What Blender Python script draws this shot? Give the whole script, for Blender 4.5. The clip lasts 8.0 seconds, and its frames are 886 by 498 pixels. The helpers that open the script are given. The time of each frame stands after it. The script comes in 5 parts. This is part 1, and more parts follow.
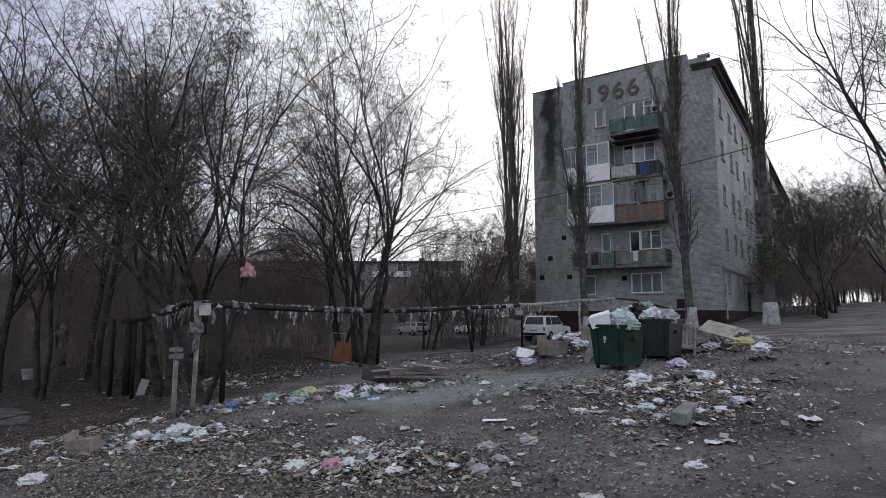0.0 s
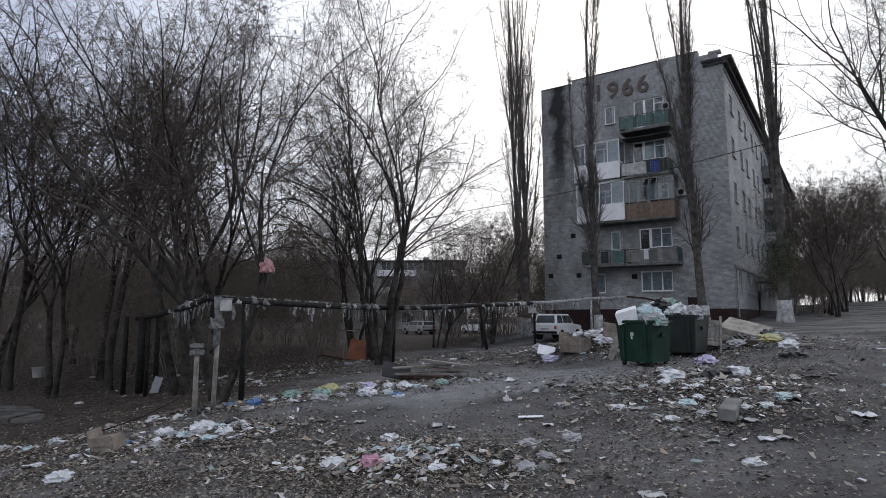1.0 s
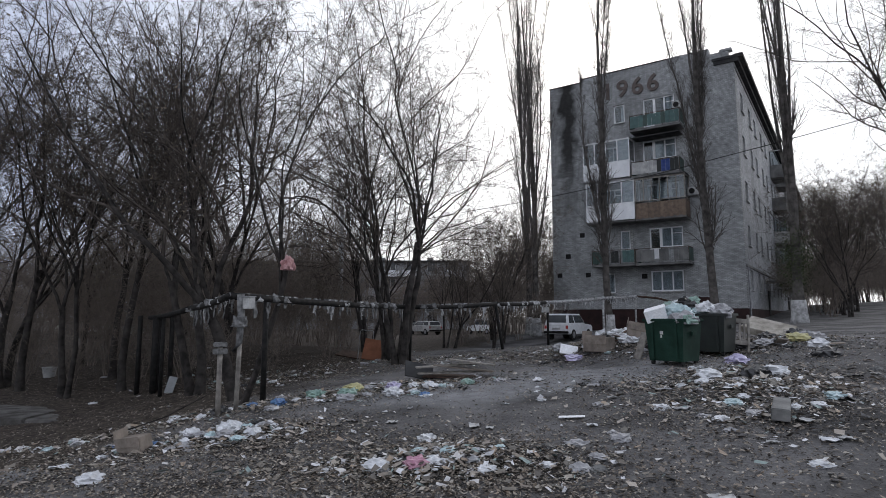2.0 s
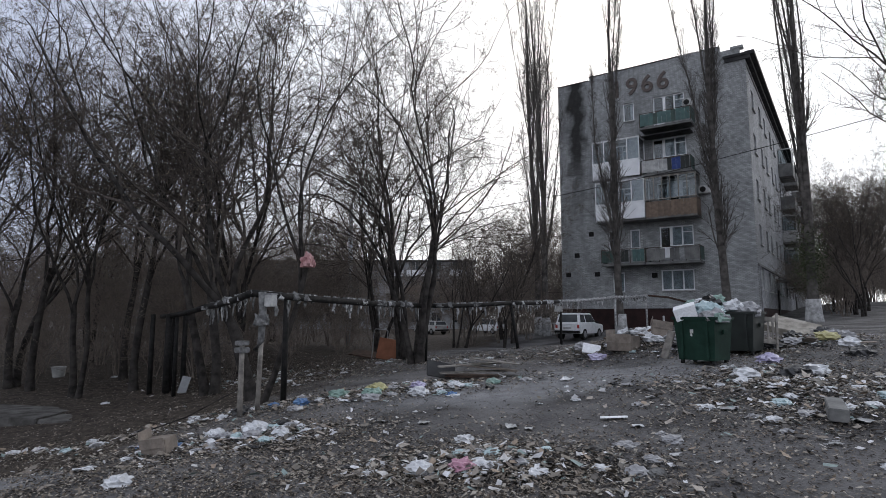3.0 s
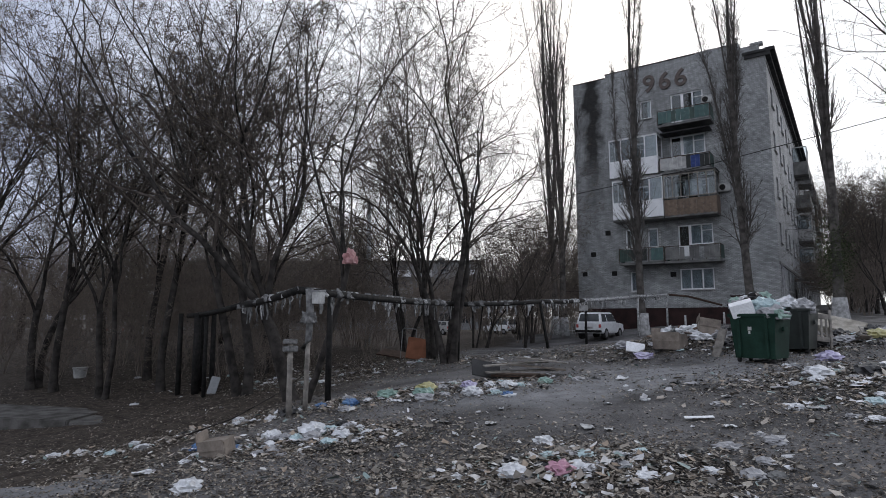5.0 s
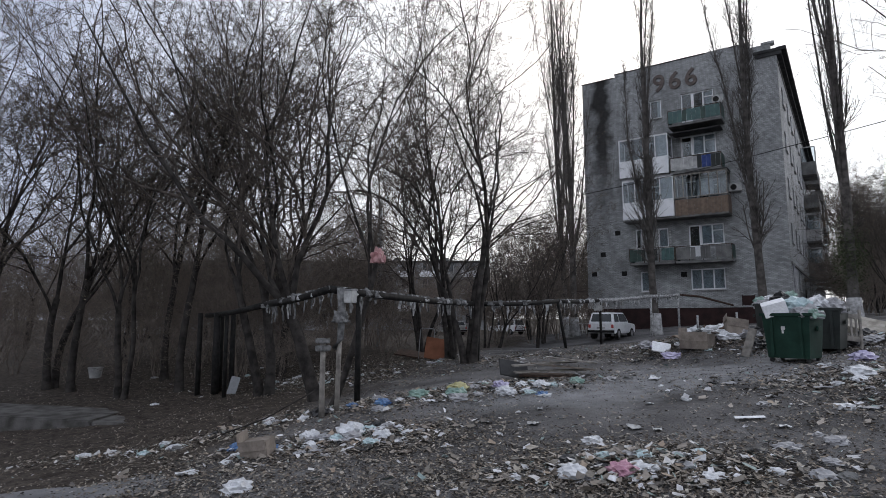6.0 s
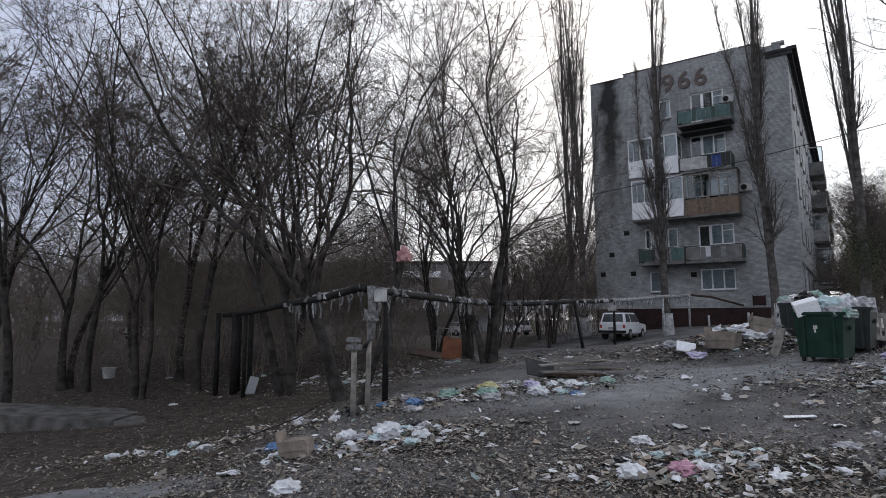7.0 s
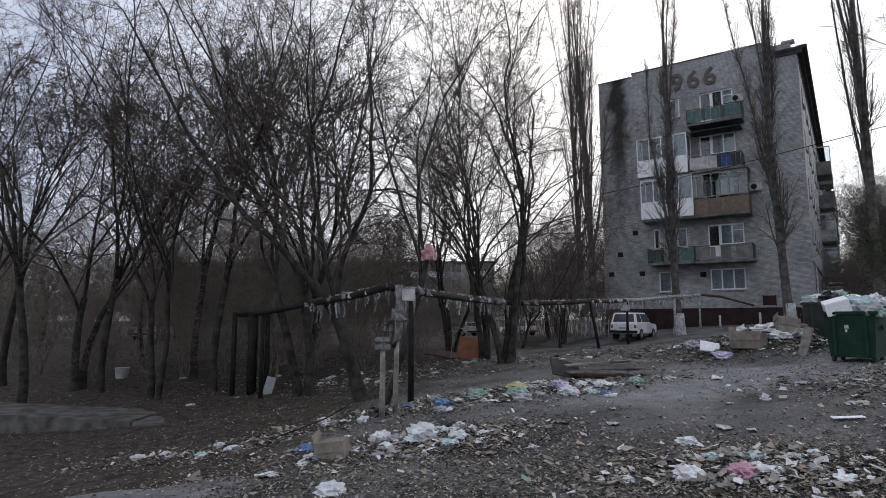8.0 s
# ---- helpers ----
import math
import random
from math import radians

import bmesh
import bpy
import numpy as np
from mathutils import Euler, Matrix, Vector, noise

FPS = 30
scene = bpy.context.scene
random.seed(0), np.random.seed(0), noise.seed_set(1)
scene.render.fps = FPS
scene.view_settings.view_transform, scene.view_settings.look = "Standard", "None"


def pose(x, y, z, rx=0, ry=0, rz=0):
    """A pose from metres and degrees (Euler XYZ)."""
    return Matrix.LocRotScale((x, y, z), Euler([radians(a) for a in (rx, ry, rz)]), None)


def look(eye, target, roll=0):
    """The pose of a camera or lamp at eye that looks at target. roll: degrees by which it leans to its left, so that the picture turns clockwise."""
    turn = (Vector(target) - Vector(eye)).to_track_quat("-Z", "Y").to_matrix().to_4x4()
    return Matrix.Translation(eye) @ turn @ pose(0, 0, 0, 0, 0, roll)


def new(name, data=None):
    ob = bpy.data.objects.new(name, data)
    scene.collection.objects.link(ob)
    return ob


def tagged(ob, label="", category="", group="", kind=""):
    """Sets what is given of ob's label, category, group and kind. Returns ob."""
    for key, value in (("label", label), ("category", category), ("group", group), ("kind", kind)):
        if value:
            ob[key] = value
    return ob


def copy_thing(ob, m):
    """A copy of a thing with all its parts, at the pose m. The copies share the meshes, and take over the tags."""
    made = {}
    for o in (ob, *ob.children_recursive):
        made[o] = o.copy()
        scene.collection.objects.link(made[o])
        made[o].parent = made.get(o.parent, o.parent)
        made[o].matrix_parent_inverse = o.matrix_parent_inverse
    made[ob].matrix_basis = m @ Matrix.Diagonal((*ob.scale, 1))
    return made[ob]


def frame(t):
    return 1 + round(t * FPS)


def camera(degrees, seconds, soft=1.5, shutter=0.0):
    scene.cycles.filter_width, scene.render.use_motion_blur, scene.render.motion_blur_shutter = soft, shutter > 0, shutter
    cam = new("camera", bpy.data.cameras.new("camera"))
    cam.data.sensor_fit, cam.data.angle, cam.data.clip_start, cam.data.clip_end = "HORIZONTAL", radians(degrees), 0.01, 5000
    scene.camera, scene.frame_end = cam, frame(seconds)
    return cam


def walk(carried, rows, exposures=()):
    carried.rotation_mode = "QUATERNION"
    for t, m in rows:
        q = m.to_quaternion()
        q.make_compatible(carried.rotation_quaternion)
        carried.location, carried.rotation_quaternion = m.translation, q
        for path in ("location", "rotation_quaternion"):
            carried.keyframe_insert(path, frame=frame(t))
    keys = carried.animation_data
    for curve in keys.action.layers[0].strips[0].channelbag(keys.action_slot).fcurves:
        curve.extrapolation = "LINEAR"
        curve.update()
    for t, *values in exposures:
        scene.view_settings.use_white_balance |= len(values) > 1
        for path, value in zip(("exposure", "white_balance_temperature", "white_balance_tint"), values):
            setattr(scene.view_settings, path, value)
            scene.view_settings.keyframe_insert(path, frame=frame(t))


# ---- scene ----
cam = camera(73.9, 8.0, soft=0.85)
PATH = [
    (0, (6.819, -43.891, 0.405), (5.701, -42.249, 0.631), 0.0),
    (0.5, (6.517, -43.923, 0.364), (5.397, -42.281, 0.589), 0.0),
    (1, (6.194, -43.97, 0.299), (5.072, -42.33, 0.525), -0.0),
    (1.5, (5.869, -44.037, 0.266), (4.746, -42.397, 0.494), 0.0),
    (3, (4.86, -44.142, 0.191), (3.735, -42.504, 0.42), -0.0),
    (3.5, (4.562, -44.171, 0.171), (3.437, -42.533, 0.401), -0.0),
    (4, (4.246, -44.205, 0.139), (3.12, -42.568, 0.37), -0.0),
    (4.5, (3.97, -44.302, 0.123), (2.844, -42.665, 0.355), -0.1),
    (6, (3.044, -44.741, 0.086), (1.917, -43.106, 0.32), -0.1),
    (6.5, (2.722, -44.901, 0.072), (1.596, -43.266, 0.308), -0.1),
    (7, (2.421, -45.019, 0.044), (1.295, -43.384, 0.281), -0.1),
    (7.5, (2.149, -45.122, 0.036), (1.022, -43.487, 0.273), -0.2),
    (8, (1.844, -45.239, 0.027), (0.717, -43.604, 0.265), -0.1),
]
walk(cam, [(t, look(eye, target, roll)) for t, eye, target, roll in PATH])

# ---- world and sun ----
world = bpy.data.worlds.new("overcast_evening")
scene.world = world
world.use_nodes = True
wn, wl = world.node_tree.nodes, world.node_tree.links
wn.clear()
w_out = wn.new("ShaderNodeOutputWorld")
sky = wn.new("ShaderNodeTexSky")
sky.sky_type, sky.sun_disc = "NISHITA", False
sky.sun_elevation, sky.sun_rotation = radians(30), radians(-20)
sky.air_density, sky.dust_density = 1.0, 3.0
bg_clear, bg_cloud, w_add = wn.new("ShaderNodeBackground"), wn.new("ShaderNodeBackground"), wn.new("ShaderNodeAddShader")
bg_clear.inputs["Strength"].default_value = 0.01
# thin cloud, brightest towards the low sun behind the house
w_coord, w_noise, w_ramp = wn.new("ShaderNodeTexCoord"), wn.new("ShaderNodeTexNoise"), wn.new("ShaderNodeValToRGB")
w_dot, w_mix = wn.new("ShaderNodeVectorMath"), wn.new("ShaderNodeMath")
w_dot.operation = "DOT_PRODUCT"
w_dot.inputs[1].default_value = (0.1, 0.98, 0.17)
w_noise.inputs["Scale"].default_value, w_noise.inputs["Detail"].default_value = 1.6, 3.0
w_mix.operation, w_mix.inputs[1].default_value = "MULTIPLY_ADD", 0.35
w_ramp.color_ramp.elements[0].position, w_ramp.color_ramp.elements[0].color = 0.05, (0.72, 0.76, 0.87, 1)
w_ramp.color_ramp.elements[1].position, w_ramp.color_ramp.elements[1].color = 0.9, (0.91, 0.945, 1.0, 1)
w_mid = w_ramp.color_ramp.elements.new(0.45)
w_mid.color = (0.43, 0.475, 0.605, 1)
wl.new(w_coord.outputs["Generated"], w_noise.inputs["Vector"])
wl.new(w_coord.outputs["Generated"], w_dot.inputs[0])
wl.new(w_noise.outputs["Fac"], w_mix.inputs[0])
wl.new(w_dot.outputs["Value"], w_mix.inputs[2])
wl.new(w_mix.outputs[0], w_ramp.inputs["Fac"])
wl.new(w_ramp.outputs["Color"], bg_cloud.inputs["Color"])
bg_cloud.inputs["Strength"].default_value = 0.9
wl.new(sky.outputs["Color"], bg_clear.inputs["Color"])
wl.new(bg_clear.outputs[0], w_add.inputs[0])
wl.new(bg_cloud.outputs[0], w_add.inputs[1])
wl.new(w_add.outputs[0], w_out.inputs["Surface"])
sun = new("sun", bpy.data.lights.new("sun", "SUN"))
sun.data.energy, sun.data.angle, sun.data.color = 0.5, radians(25), (1.0, 0.96, 0.92)
sun.matrix_world = look((0, 0, 60), (-20 * 0.34, -20 * 0.94, 60 - 8))
scene.view_settings.exposure = 0.42


# ---- materials ----
def mat_base(name, rough=0.8, metal=0.0):
    m = bpy.data.materials.new(name)
    m.use_nodes = True
    b = m.node_tree.nodes["Principled BSDF"]
    b.inputs["Roughness"].default_value, b.inputs["Metallic"].default_value = rough, metal
    b.inputs["Specular IOR Level"].default_value = 0.2 if rough >= 0.7 else 0.5
    return m, m.node_tree.nodes, m.node_tree.links, b


def surface(name, a, b, rough=0.8, metal=0.0, scale=6.0, fine=60.0, bump=0.3, vary=0.0, lo=0.35, hi=0.65, depth=0.01):
    """Two colours mixed by a coarse noise, a finer grain on top and in the relief; vary: shift from piece to piece."""
    m, n, l, bs = mat_base(name, rough, metal)
    co, n1, n2 = n.new("ShaderNodeTexCoord"), n.new("ShaderNodeTexNoise"), n.new("ShaderNodeTexNoise")
    n1.inputs["Scale"].default_value, n1.inputs["Detail"].default_value = scale, 6
    n2.inputs["Scale"].default_value, n2.inputs["Detail"].default_value = fine, 4
    l.new(co.outputs["Object"], n1.inputs["Vector"])
    l.new(co.outputs["Object"], n2.inputs["Vector"])
    r = n.new("ShaderNodeValToRGB")
    r.color_ramp.elements[0].position, r.color_ramp.elements[0].color = lo, (*a, 1)
    r.color_ramp.elements[1].position, r.color_ramp.elements[1].color = hi, (*b, 1)
    l.new(n1.outputs["Fac"], r.inputs["Fac"])
    h = n.new("ShaderNodeHueSaturation")
    mr = n.new("ShaderNodeMapRange")
    mr.inputs["To Min"].default_value, mr.inputs["To Max"].default_value = 0.72, 1.28
    l.new(n2.outputs["Fac"], mr.inputs["Value"])
    last = mr.outputs["Result"]
    if vary:
        g, mr2, mu = n.new("ShaderNodeNewGeometry"), n.new("ShaderNodeMapRange"), n.new("ShaderNodeMath")
        oi, ad = n.new("ShaderNodeObjectInfo"), n.new("ShaderNodeMath")
        fr = n.new("ShaderNodeMath")
        ad.operation, fr.operation = "ADD", "FRACT"
        l.new(g.outputs["Random Per Island"], ad.inputs[0])
        l.new(oi.outputs["Random"], ad.inputs[1])
        l.new(ad.outputs[0], fr.inputs[0])
        mr2.inputs["To Min"].default_value, mr2.inputs["To Max"].default_value = 1 - vary, 1 + vary
        l.new(fr.outputs[0], mr2.inputs["Value"])
        mu.operation = "MULTIPLY"
        l.new(last, mu.inputs[0])
        l.new(mr2.outputs["Result"], mu.inputs[1])
        last = mu.outputs[0]
    l.new(last, h.inputs["Value"])
    l.new(r.outputs["Color"], h.inputs["Color"])
    l.new(h.outputs["Color"], bs.inputs["Base Color"])
    bp = n.new("ShaderNodeBump")
    bp.inputs["Strength"].default_value, bp.inputs["Distance"].default_value = bump, depth
    l.new(n2.outputs["Fac"], bp.inputs["Height"])
    l.new(bp.outputs["Normal"], bs.inputs["Normal"])
    return m


def islands(name, colours, rough=0.6):
    """A colour picked piece by piece out of a short list, with a little grain."""
    m, n, l, bs = mat_base(name, rough)
    g, r = n.new("ShaderNodeNewGeometry"), n.new("ShaderNodeValToRGB")
    r.color_ramp.interpolation = "CONSTANT"
    els = r.color_ramp.elements
    for i, c in enumerate(colours):
        e = els[i] if i < 2 else els.new(0.99)
        e.position, e.color = i / len(colours), (*c, 1)
    l.new(g.outputs["Random Per Island"], r.inputs["Fac"])
    co, n2, mr, h = n.new("ShaderNodeTexCoord"), n.new("ShaderNodeTexNoise"), n.new("ShaderNodeMapRange"), n.new("ShaderNodeHueSaturation")
    n2.inputs["Scale"].default_value = 25
    l.new(co.outputs["Object"], n2.inputs["Vector"])
    l.new(n2.outputs["Fac"], mr.inputs["Value"])
    mr.inputs["To Min"].default_value, mr.inputs["To Max"].default_value = 0.6, 1.35
    l.new(mr.outputs["Result"], h.inputs["Value"])
    l.new(r.outputs["Color"], h.inputs["Color"])
    l.new(h.outputs["Color"], bs.inputs["Base Color"])
    return m


def brick_material(name, a, b, mortar, axis, soot=False):
    m, n, l, bs = mat_base(name, 0.9)
    co, sep, com = n.new("ShaderNodeTexCoord"), n.new("ShaderNodeSeparateXYZ"), n.new("ShaderNodeCombineXYZ")
    l.new(co.outputs["Object"], sep.inputs[0])
    l.new(sep.outputs[axis], com.inputs[0])
    l.new(sep.outputs["Z"], com.inputs[1])
    br = n.new("ShaderNodeTexBrick")
    br.inputs["Color1"].default_value, br.inputs["Color2"].default_value, br.inputs["Mortar"].default_value = (*a, 1), (*b, 1), (*mortar, 1)
    br.inputs["Scale"].default_value, br.inputs["Brick Width"].default_value, br.inputs["Row Height"].default_value = 1.0, 0.26, 0.08
    br.inputs["Mortar Size"].default_value = 0.012
    l.new(com.outputs[0], br.inputs["Vector"])
    n1, n2 = n.new("ShaderNodeTexNoise"), n.new("ShaderNodeTexNoise")
    n1.inputs["Scale"].default_value, n1.inputs["Detail"].default_value = 0.35, 8
    n2.inputs["Scale"].default_value, n2.inputs["Detail"].default_value = 2.2, 8
    mp = n.new("ShaderNodeMapping")
    mp.inputs["Scale"].default_value = (1.0, 1.0, 1.6)
    l.new(co.outputs["Object"], n1.inputs["Vector"])
    l.new(co.outputs["Object"], mp.inputs["Vector"])
    l.new(mp.outputs[0], n2.inputs["Vector"])
    m1, m2, mu, h = n.new("ShaderNodeMapRange"), n.new("ShaderNodeMapRange"), n.new("ShaderNodeMath"), n.new("ShaderNodeHueSaturation")
    m1.inputs["From Min"].default_value, m1.inputs["From Max"].default_value = 0.3, 0.7
    m2.inputs["From Min"].default_value, m2.inputs["From Max"].default_value = 0.3, 0.7
    m1.inputs["To Min"].default_value, m1.inputs["To Max"].default_value = 0.75, 1.2
    m2.inputs["To Min"].default_value, m2.inputs["To Max"].default_value = 0.78, 1.18
    l.new(n1.outputs["Fac"], m1.inputs["Value"])
    l.new(n2.outputs["Fac"], m2.inputs["Value"])
    mu.operation = "MULTIPLY"
    l.new(m1.outputs[0], mu.inputs[0])
    l.new(m2.outputs[0], mu.inputs[1])
    l.new(mu.outputs[0], h.inputs["Value"])
    l.new(br.outputs["Color"], h.inputs["Color"])
    last = h.outputs["Color"]
    if soot:
        # black streak that runs down from the broken downpipe
        cx, ad, ab, fx, fz, mm = (n.new("ShaderNodeMath") for _ in range(6))
        nz = n.new("ShaderNodeTexNoise")
        nz.inputs["Scale"].default_value, nz.inputs["Detail"].default_value = 0.9, 6
        l.new(co.outputs["Object"], nz.inputs["Vector"])
        cx.operation, cx.inputs[1].default_value = "ADD", 12.4
        l.new(sep.outputs["X"], cx.inputs[0])
        ad.operation = "MULTIPLY_ADD"
        ad.inputs[1].default_value, ad.inputs[2].default_value = 1.8, -0.9
        l.new(nz.outputs["Fac"], ad.inputs[0])
        ab.operation = "ADD"
        l.new(cx.outputs[0], ab.inputs[0])
        l.new(ad.outputs[0], ab.inputs[1])
        fx.operation = "ABSOLUTE"
        l.new(ab.outputs[0], fx.inputs[0])
        r1, r2 = n.new("ShaderNodeMapRange"), n.new("ShaderNodeMapRange")
        r1.inputs["From Min"].default_value, r1.inputs["From Max"].default_value = 0.3, 0.9
        r1.inputs["To Min"].default_value, r1.inputs["To Max"].default_value = 1.0, 0.0
        l.new(fx.outputs[0], r1.inputs["Value"])
        r2.inputs["From Min"].default_value, r2.inputs["From Max"].default_value = 8.0, 13.0
        r2.inputs["To Min"].default_value, r2.inputs["To Max"].default_value = 0.0, 0.9
        l.new(sep.outputs["Z"], r2.inputs["Value"])
        mm.operation = "MULTIPLY"
        l.new(r1.outputs[0], mm.inputs[0])
        l.new(r2.outputs[0], mm.inputs[1])
        mx = n.new("ShaderNodeMixRGB")
        mx.inputs["Color2"].default_value = (0.018, 0.017, 0.016, 1)
        l.new(mm.outputs[0], mx.inputs["Fac"])
        l.new(last, mx.inputs["Color1"])
        last = mx.outputs["Color"]
    l.new(last, bs.inputs["Base Color"])
    bp = n.new("ShaderNodeBump")
    bp.inputs["Strength"].default_value, bp.inputs["Distance"].default_value = 0.4, 0.01
    l.new(br.outputs["Fac"], bp.inputs["Height"])
    bp.invert = True
    l.new(bp.outputs["Normal"], bs.inputs["Normal"])
    return m


def glass_material():
    m = bpy.data.materials.new("window_glass")
    m.use_nodes = True
    n, l = m.node_tree.nodes, m.node_tree.links
    n.clear()
    o, mx, tr, gl, fr = n.new("ShaderNodeOutputMaterial"), n.new("ShaderNodeMixShader"), n.new("ShaderNodeBsdfTransparent"), n.new("ShaderNodeBsdfGlossy"), n.new("ShaderNodeFresnel")
    tr.inputs["Color"].default_value = (0.75, 0.8, 0.82, 1)
    gl.inputs["Roughness"].default_value = 0.03
    fr.inputs["IOR"].default_value = 1.7
    l.new(fr.outputs[0], mx.inputs[0])
    l.new(tr.outputs[0], mx.inputs[1])
    l.new(gl.outputs[0], mx.inputs[2])
    l.new(mx.outputs[0], o.inputs["Surface"])
    return m


M_DIRT = surface("trodden_dirt", (0.06, 0.058, 0.058), (0.152, 0.147, 0.147), 0.95, scale=0.5, fine=20, bump=1.0, depth=0.05, lo=0.38, hi=0.62)


def add_humus(m):
    """Dark leaf mould where the trees stand, with a ragged edge along the yard."""
    n, l = m.node_tree.nodes, m.node_tree.links
    bs = n["Principled BSDF"]
    old = bs.inputs["Base Color"].links[0].from_socket
    co, sep, nz = n.new("ShaderNodeTexCoord"), n.new("ShaderNodeSeparateXYZ"), n.new("ShaderNodeTexNoise")
    l.new(co.outputs["Object"], sep.inputs[0])
    l.new(co.outputs["Object"], nz.inputs["Vector"])
    nz.inputs["Scale"].default_value, nz.inputs["Detail"].default_value = 0.7, 8
    a, b, c = n.new("ShaderNodeMath"), n.new("ShaderNodeMath"), n.new("ShaderNodeMath")
    a.operation = b.operation = c.operation = "MULTIPLY_ADD"
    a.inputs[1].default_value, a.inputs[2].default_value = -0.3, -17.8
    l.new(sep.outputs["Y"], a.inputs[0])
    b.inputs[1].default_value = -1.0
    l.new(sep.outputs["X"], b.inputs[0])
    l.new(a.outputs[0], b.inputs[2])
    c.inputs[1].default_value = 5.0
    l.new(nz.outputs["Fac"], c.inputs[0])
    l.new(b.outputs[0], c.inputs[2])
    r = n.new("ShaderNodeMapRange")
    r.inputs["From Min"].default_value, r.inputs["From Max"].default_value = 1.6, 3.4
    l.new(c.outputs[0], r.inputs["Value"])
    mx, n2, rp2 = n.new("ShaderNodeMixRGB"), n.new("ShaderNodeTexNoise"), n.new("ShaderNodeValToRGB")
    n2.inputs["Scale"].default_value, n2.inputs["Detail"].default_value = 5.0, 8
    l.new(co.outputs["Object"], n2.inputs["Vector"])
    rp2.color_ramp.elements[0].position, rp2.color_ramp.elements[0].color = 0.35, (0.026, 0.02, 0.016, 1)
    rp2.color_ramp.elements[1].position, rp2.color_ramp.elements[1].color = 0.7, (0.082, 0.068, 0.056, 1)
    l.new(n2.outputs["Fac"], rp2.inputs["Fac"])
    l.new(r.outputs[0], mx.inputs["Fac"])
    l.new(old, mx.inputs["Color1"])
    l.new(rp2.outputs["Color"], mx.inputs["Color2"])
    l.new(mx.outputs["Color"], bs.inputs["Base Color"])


def add_packed(m):
    """Pale clay packed hard by wheels, a ragged strip across the yard."""
    n, l = m.node_tree.nodes, m.node_tree.links
    bs = n["Principled BSDF"]
    old = bs.inputs["Base Color"].links[0].from_socket
    co, sep, nz = n.new("ShaderNodeTexCoord"), n.new("ShaderNodeSeparateXYZ"), n.new("ShaderNodeTexNoise")
    l.new(co.outputs["Object"], sep.inputs[0])
    l.new(co.outputs["Object"], nz.inputs["Vector"])
    nz.inputs["Scale"].default_value, nz.inputs["Detail"].default_value = 0.8, 7
    across, along, rag = (n.new("ShaderNodeVectorMath") for _ in range(3))
    across.operation = along.operation = "DOT_PRODUCT"
    across.inputs[1].default_value, along.inputs[1].default_value = (-0.56, 0.83, 0), (0.83, 0.56, 0)
    rag.operation = "MULTIPLY_ADD"
    rag.inputs[1].default_value, rag.inputs[2].default_value = (4, 4, 0), (-2, -2, 0)
    shift = n.new("ShaderNodeVectorMath")
    l.new(nz.outputs["Color"], rag.inputs[0])
    l.new(rag.outputs[0], shift.inputs[0])
    l.new(co.outputs["Object"], shift.inputs[1])
    last = None
    for dot, mid, half in ((across, -25.5, 2.0), (along, -17.5, 5.5)):
        l.new(shift.outputs[0], dot.inputs[0])
        a, b, r = n.new("ShaderNodeMath"), n.new("ShaderNodeMath"), n.new("ShaderNodeMapRange")
        a.operation, a.inputs[1].default_value = "SUBTRACT", mid
        b.operation = "ABSOLUTE"
        l.new(dot.outputs["Value"], a.inputs[0])
        l.new(a.outputs[0], b.inputs[0])
        l.new(b.outputs[0], r.inputs["Value"])
        r.inputs["From Min"].default_value, r.inputs["From Max"].default_value = half * 0.5, half * 1.2
        r.inputs["To Min"].default_value, r.inputs["To Max"].default_value = 1.0, 0.0
        if last is None:
            last = r.outputs["Result"]
        else:
            mu = n.new("ShaderNodeMath")
            mu.operation = "MULTIPLY"
            l.new(last, mu.inputs[0])
            l.new(r.outputs["Result"], mu.inputs[1])
            last = mu.outputs[0]
    sc, mx, n2, rp2 = n.new("ShaderNodeMath"), n.new("ShaderNodeMixRGB"), n.new("ShaderNodeTexNoise"), n.new("ShaderNodeValToRGB")
    sc.operation, sc.inputs[1].default_value = "MULTIPLY", 0.8
    l.new(last, sc.inputs[0])
    n2.inputs["Scale"].default_value, n2.inputs["Detail"].default_value = 3.0, 8
    l.new(co.outputs["Object"], n2.inputs["Vector"])
    rp2.color_ramp.elements[0].position, rp2.color_ramp.elements[0].color = 0.35, (0.18, 0.182, 0.188, 1)
    rp2.color_ramp.elements[1].position, rp2.color_ramp.elements[1].color = 0.7, (0.29, 0.293, 0.3, 1)
    l.new(n2.outputs["Fac"], rp2.inputs["Fac"])
    l.new(sc.outputs[0], mx.inputs["Fac"])
    l.new(old, mx.inputs["Color1"])
    l.new(rp2.outputs["Color"], mx.inputs["Color2"])
    l.new(mx.outputs["Color"], bs.inputs["Base Color"])


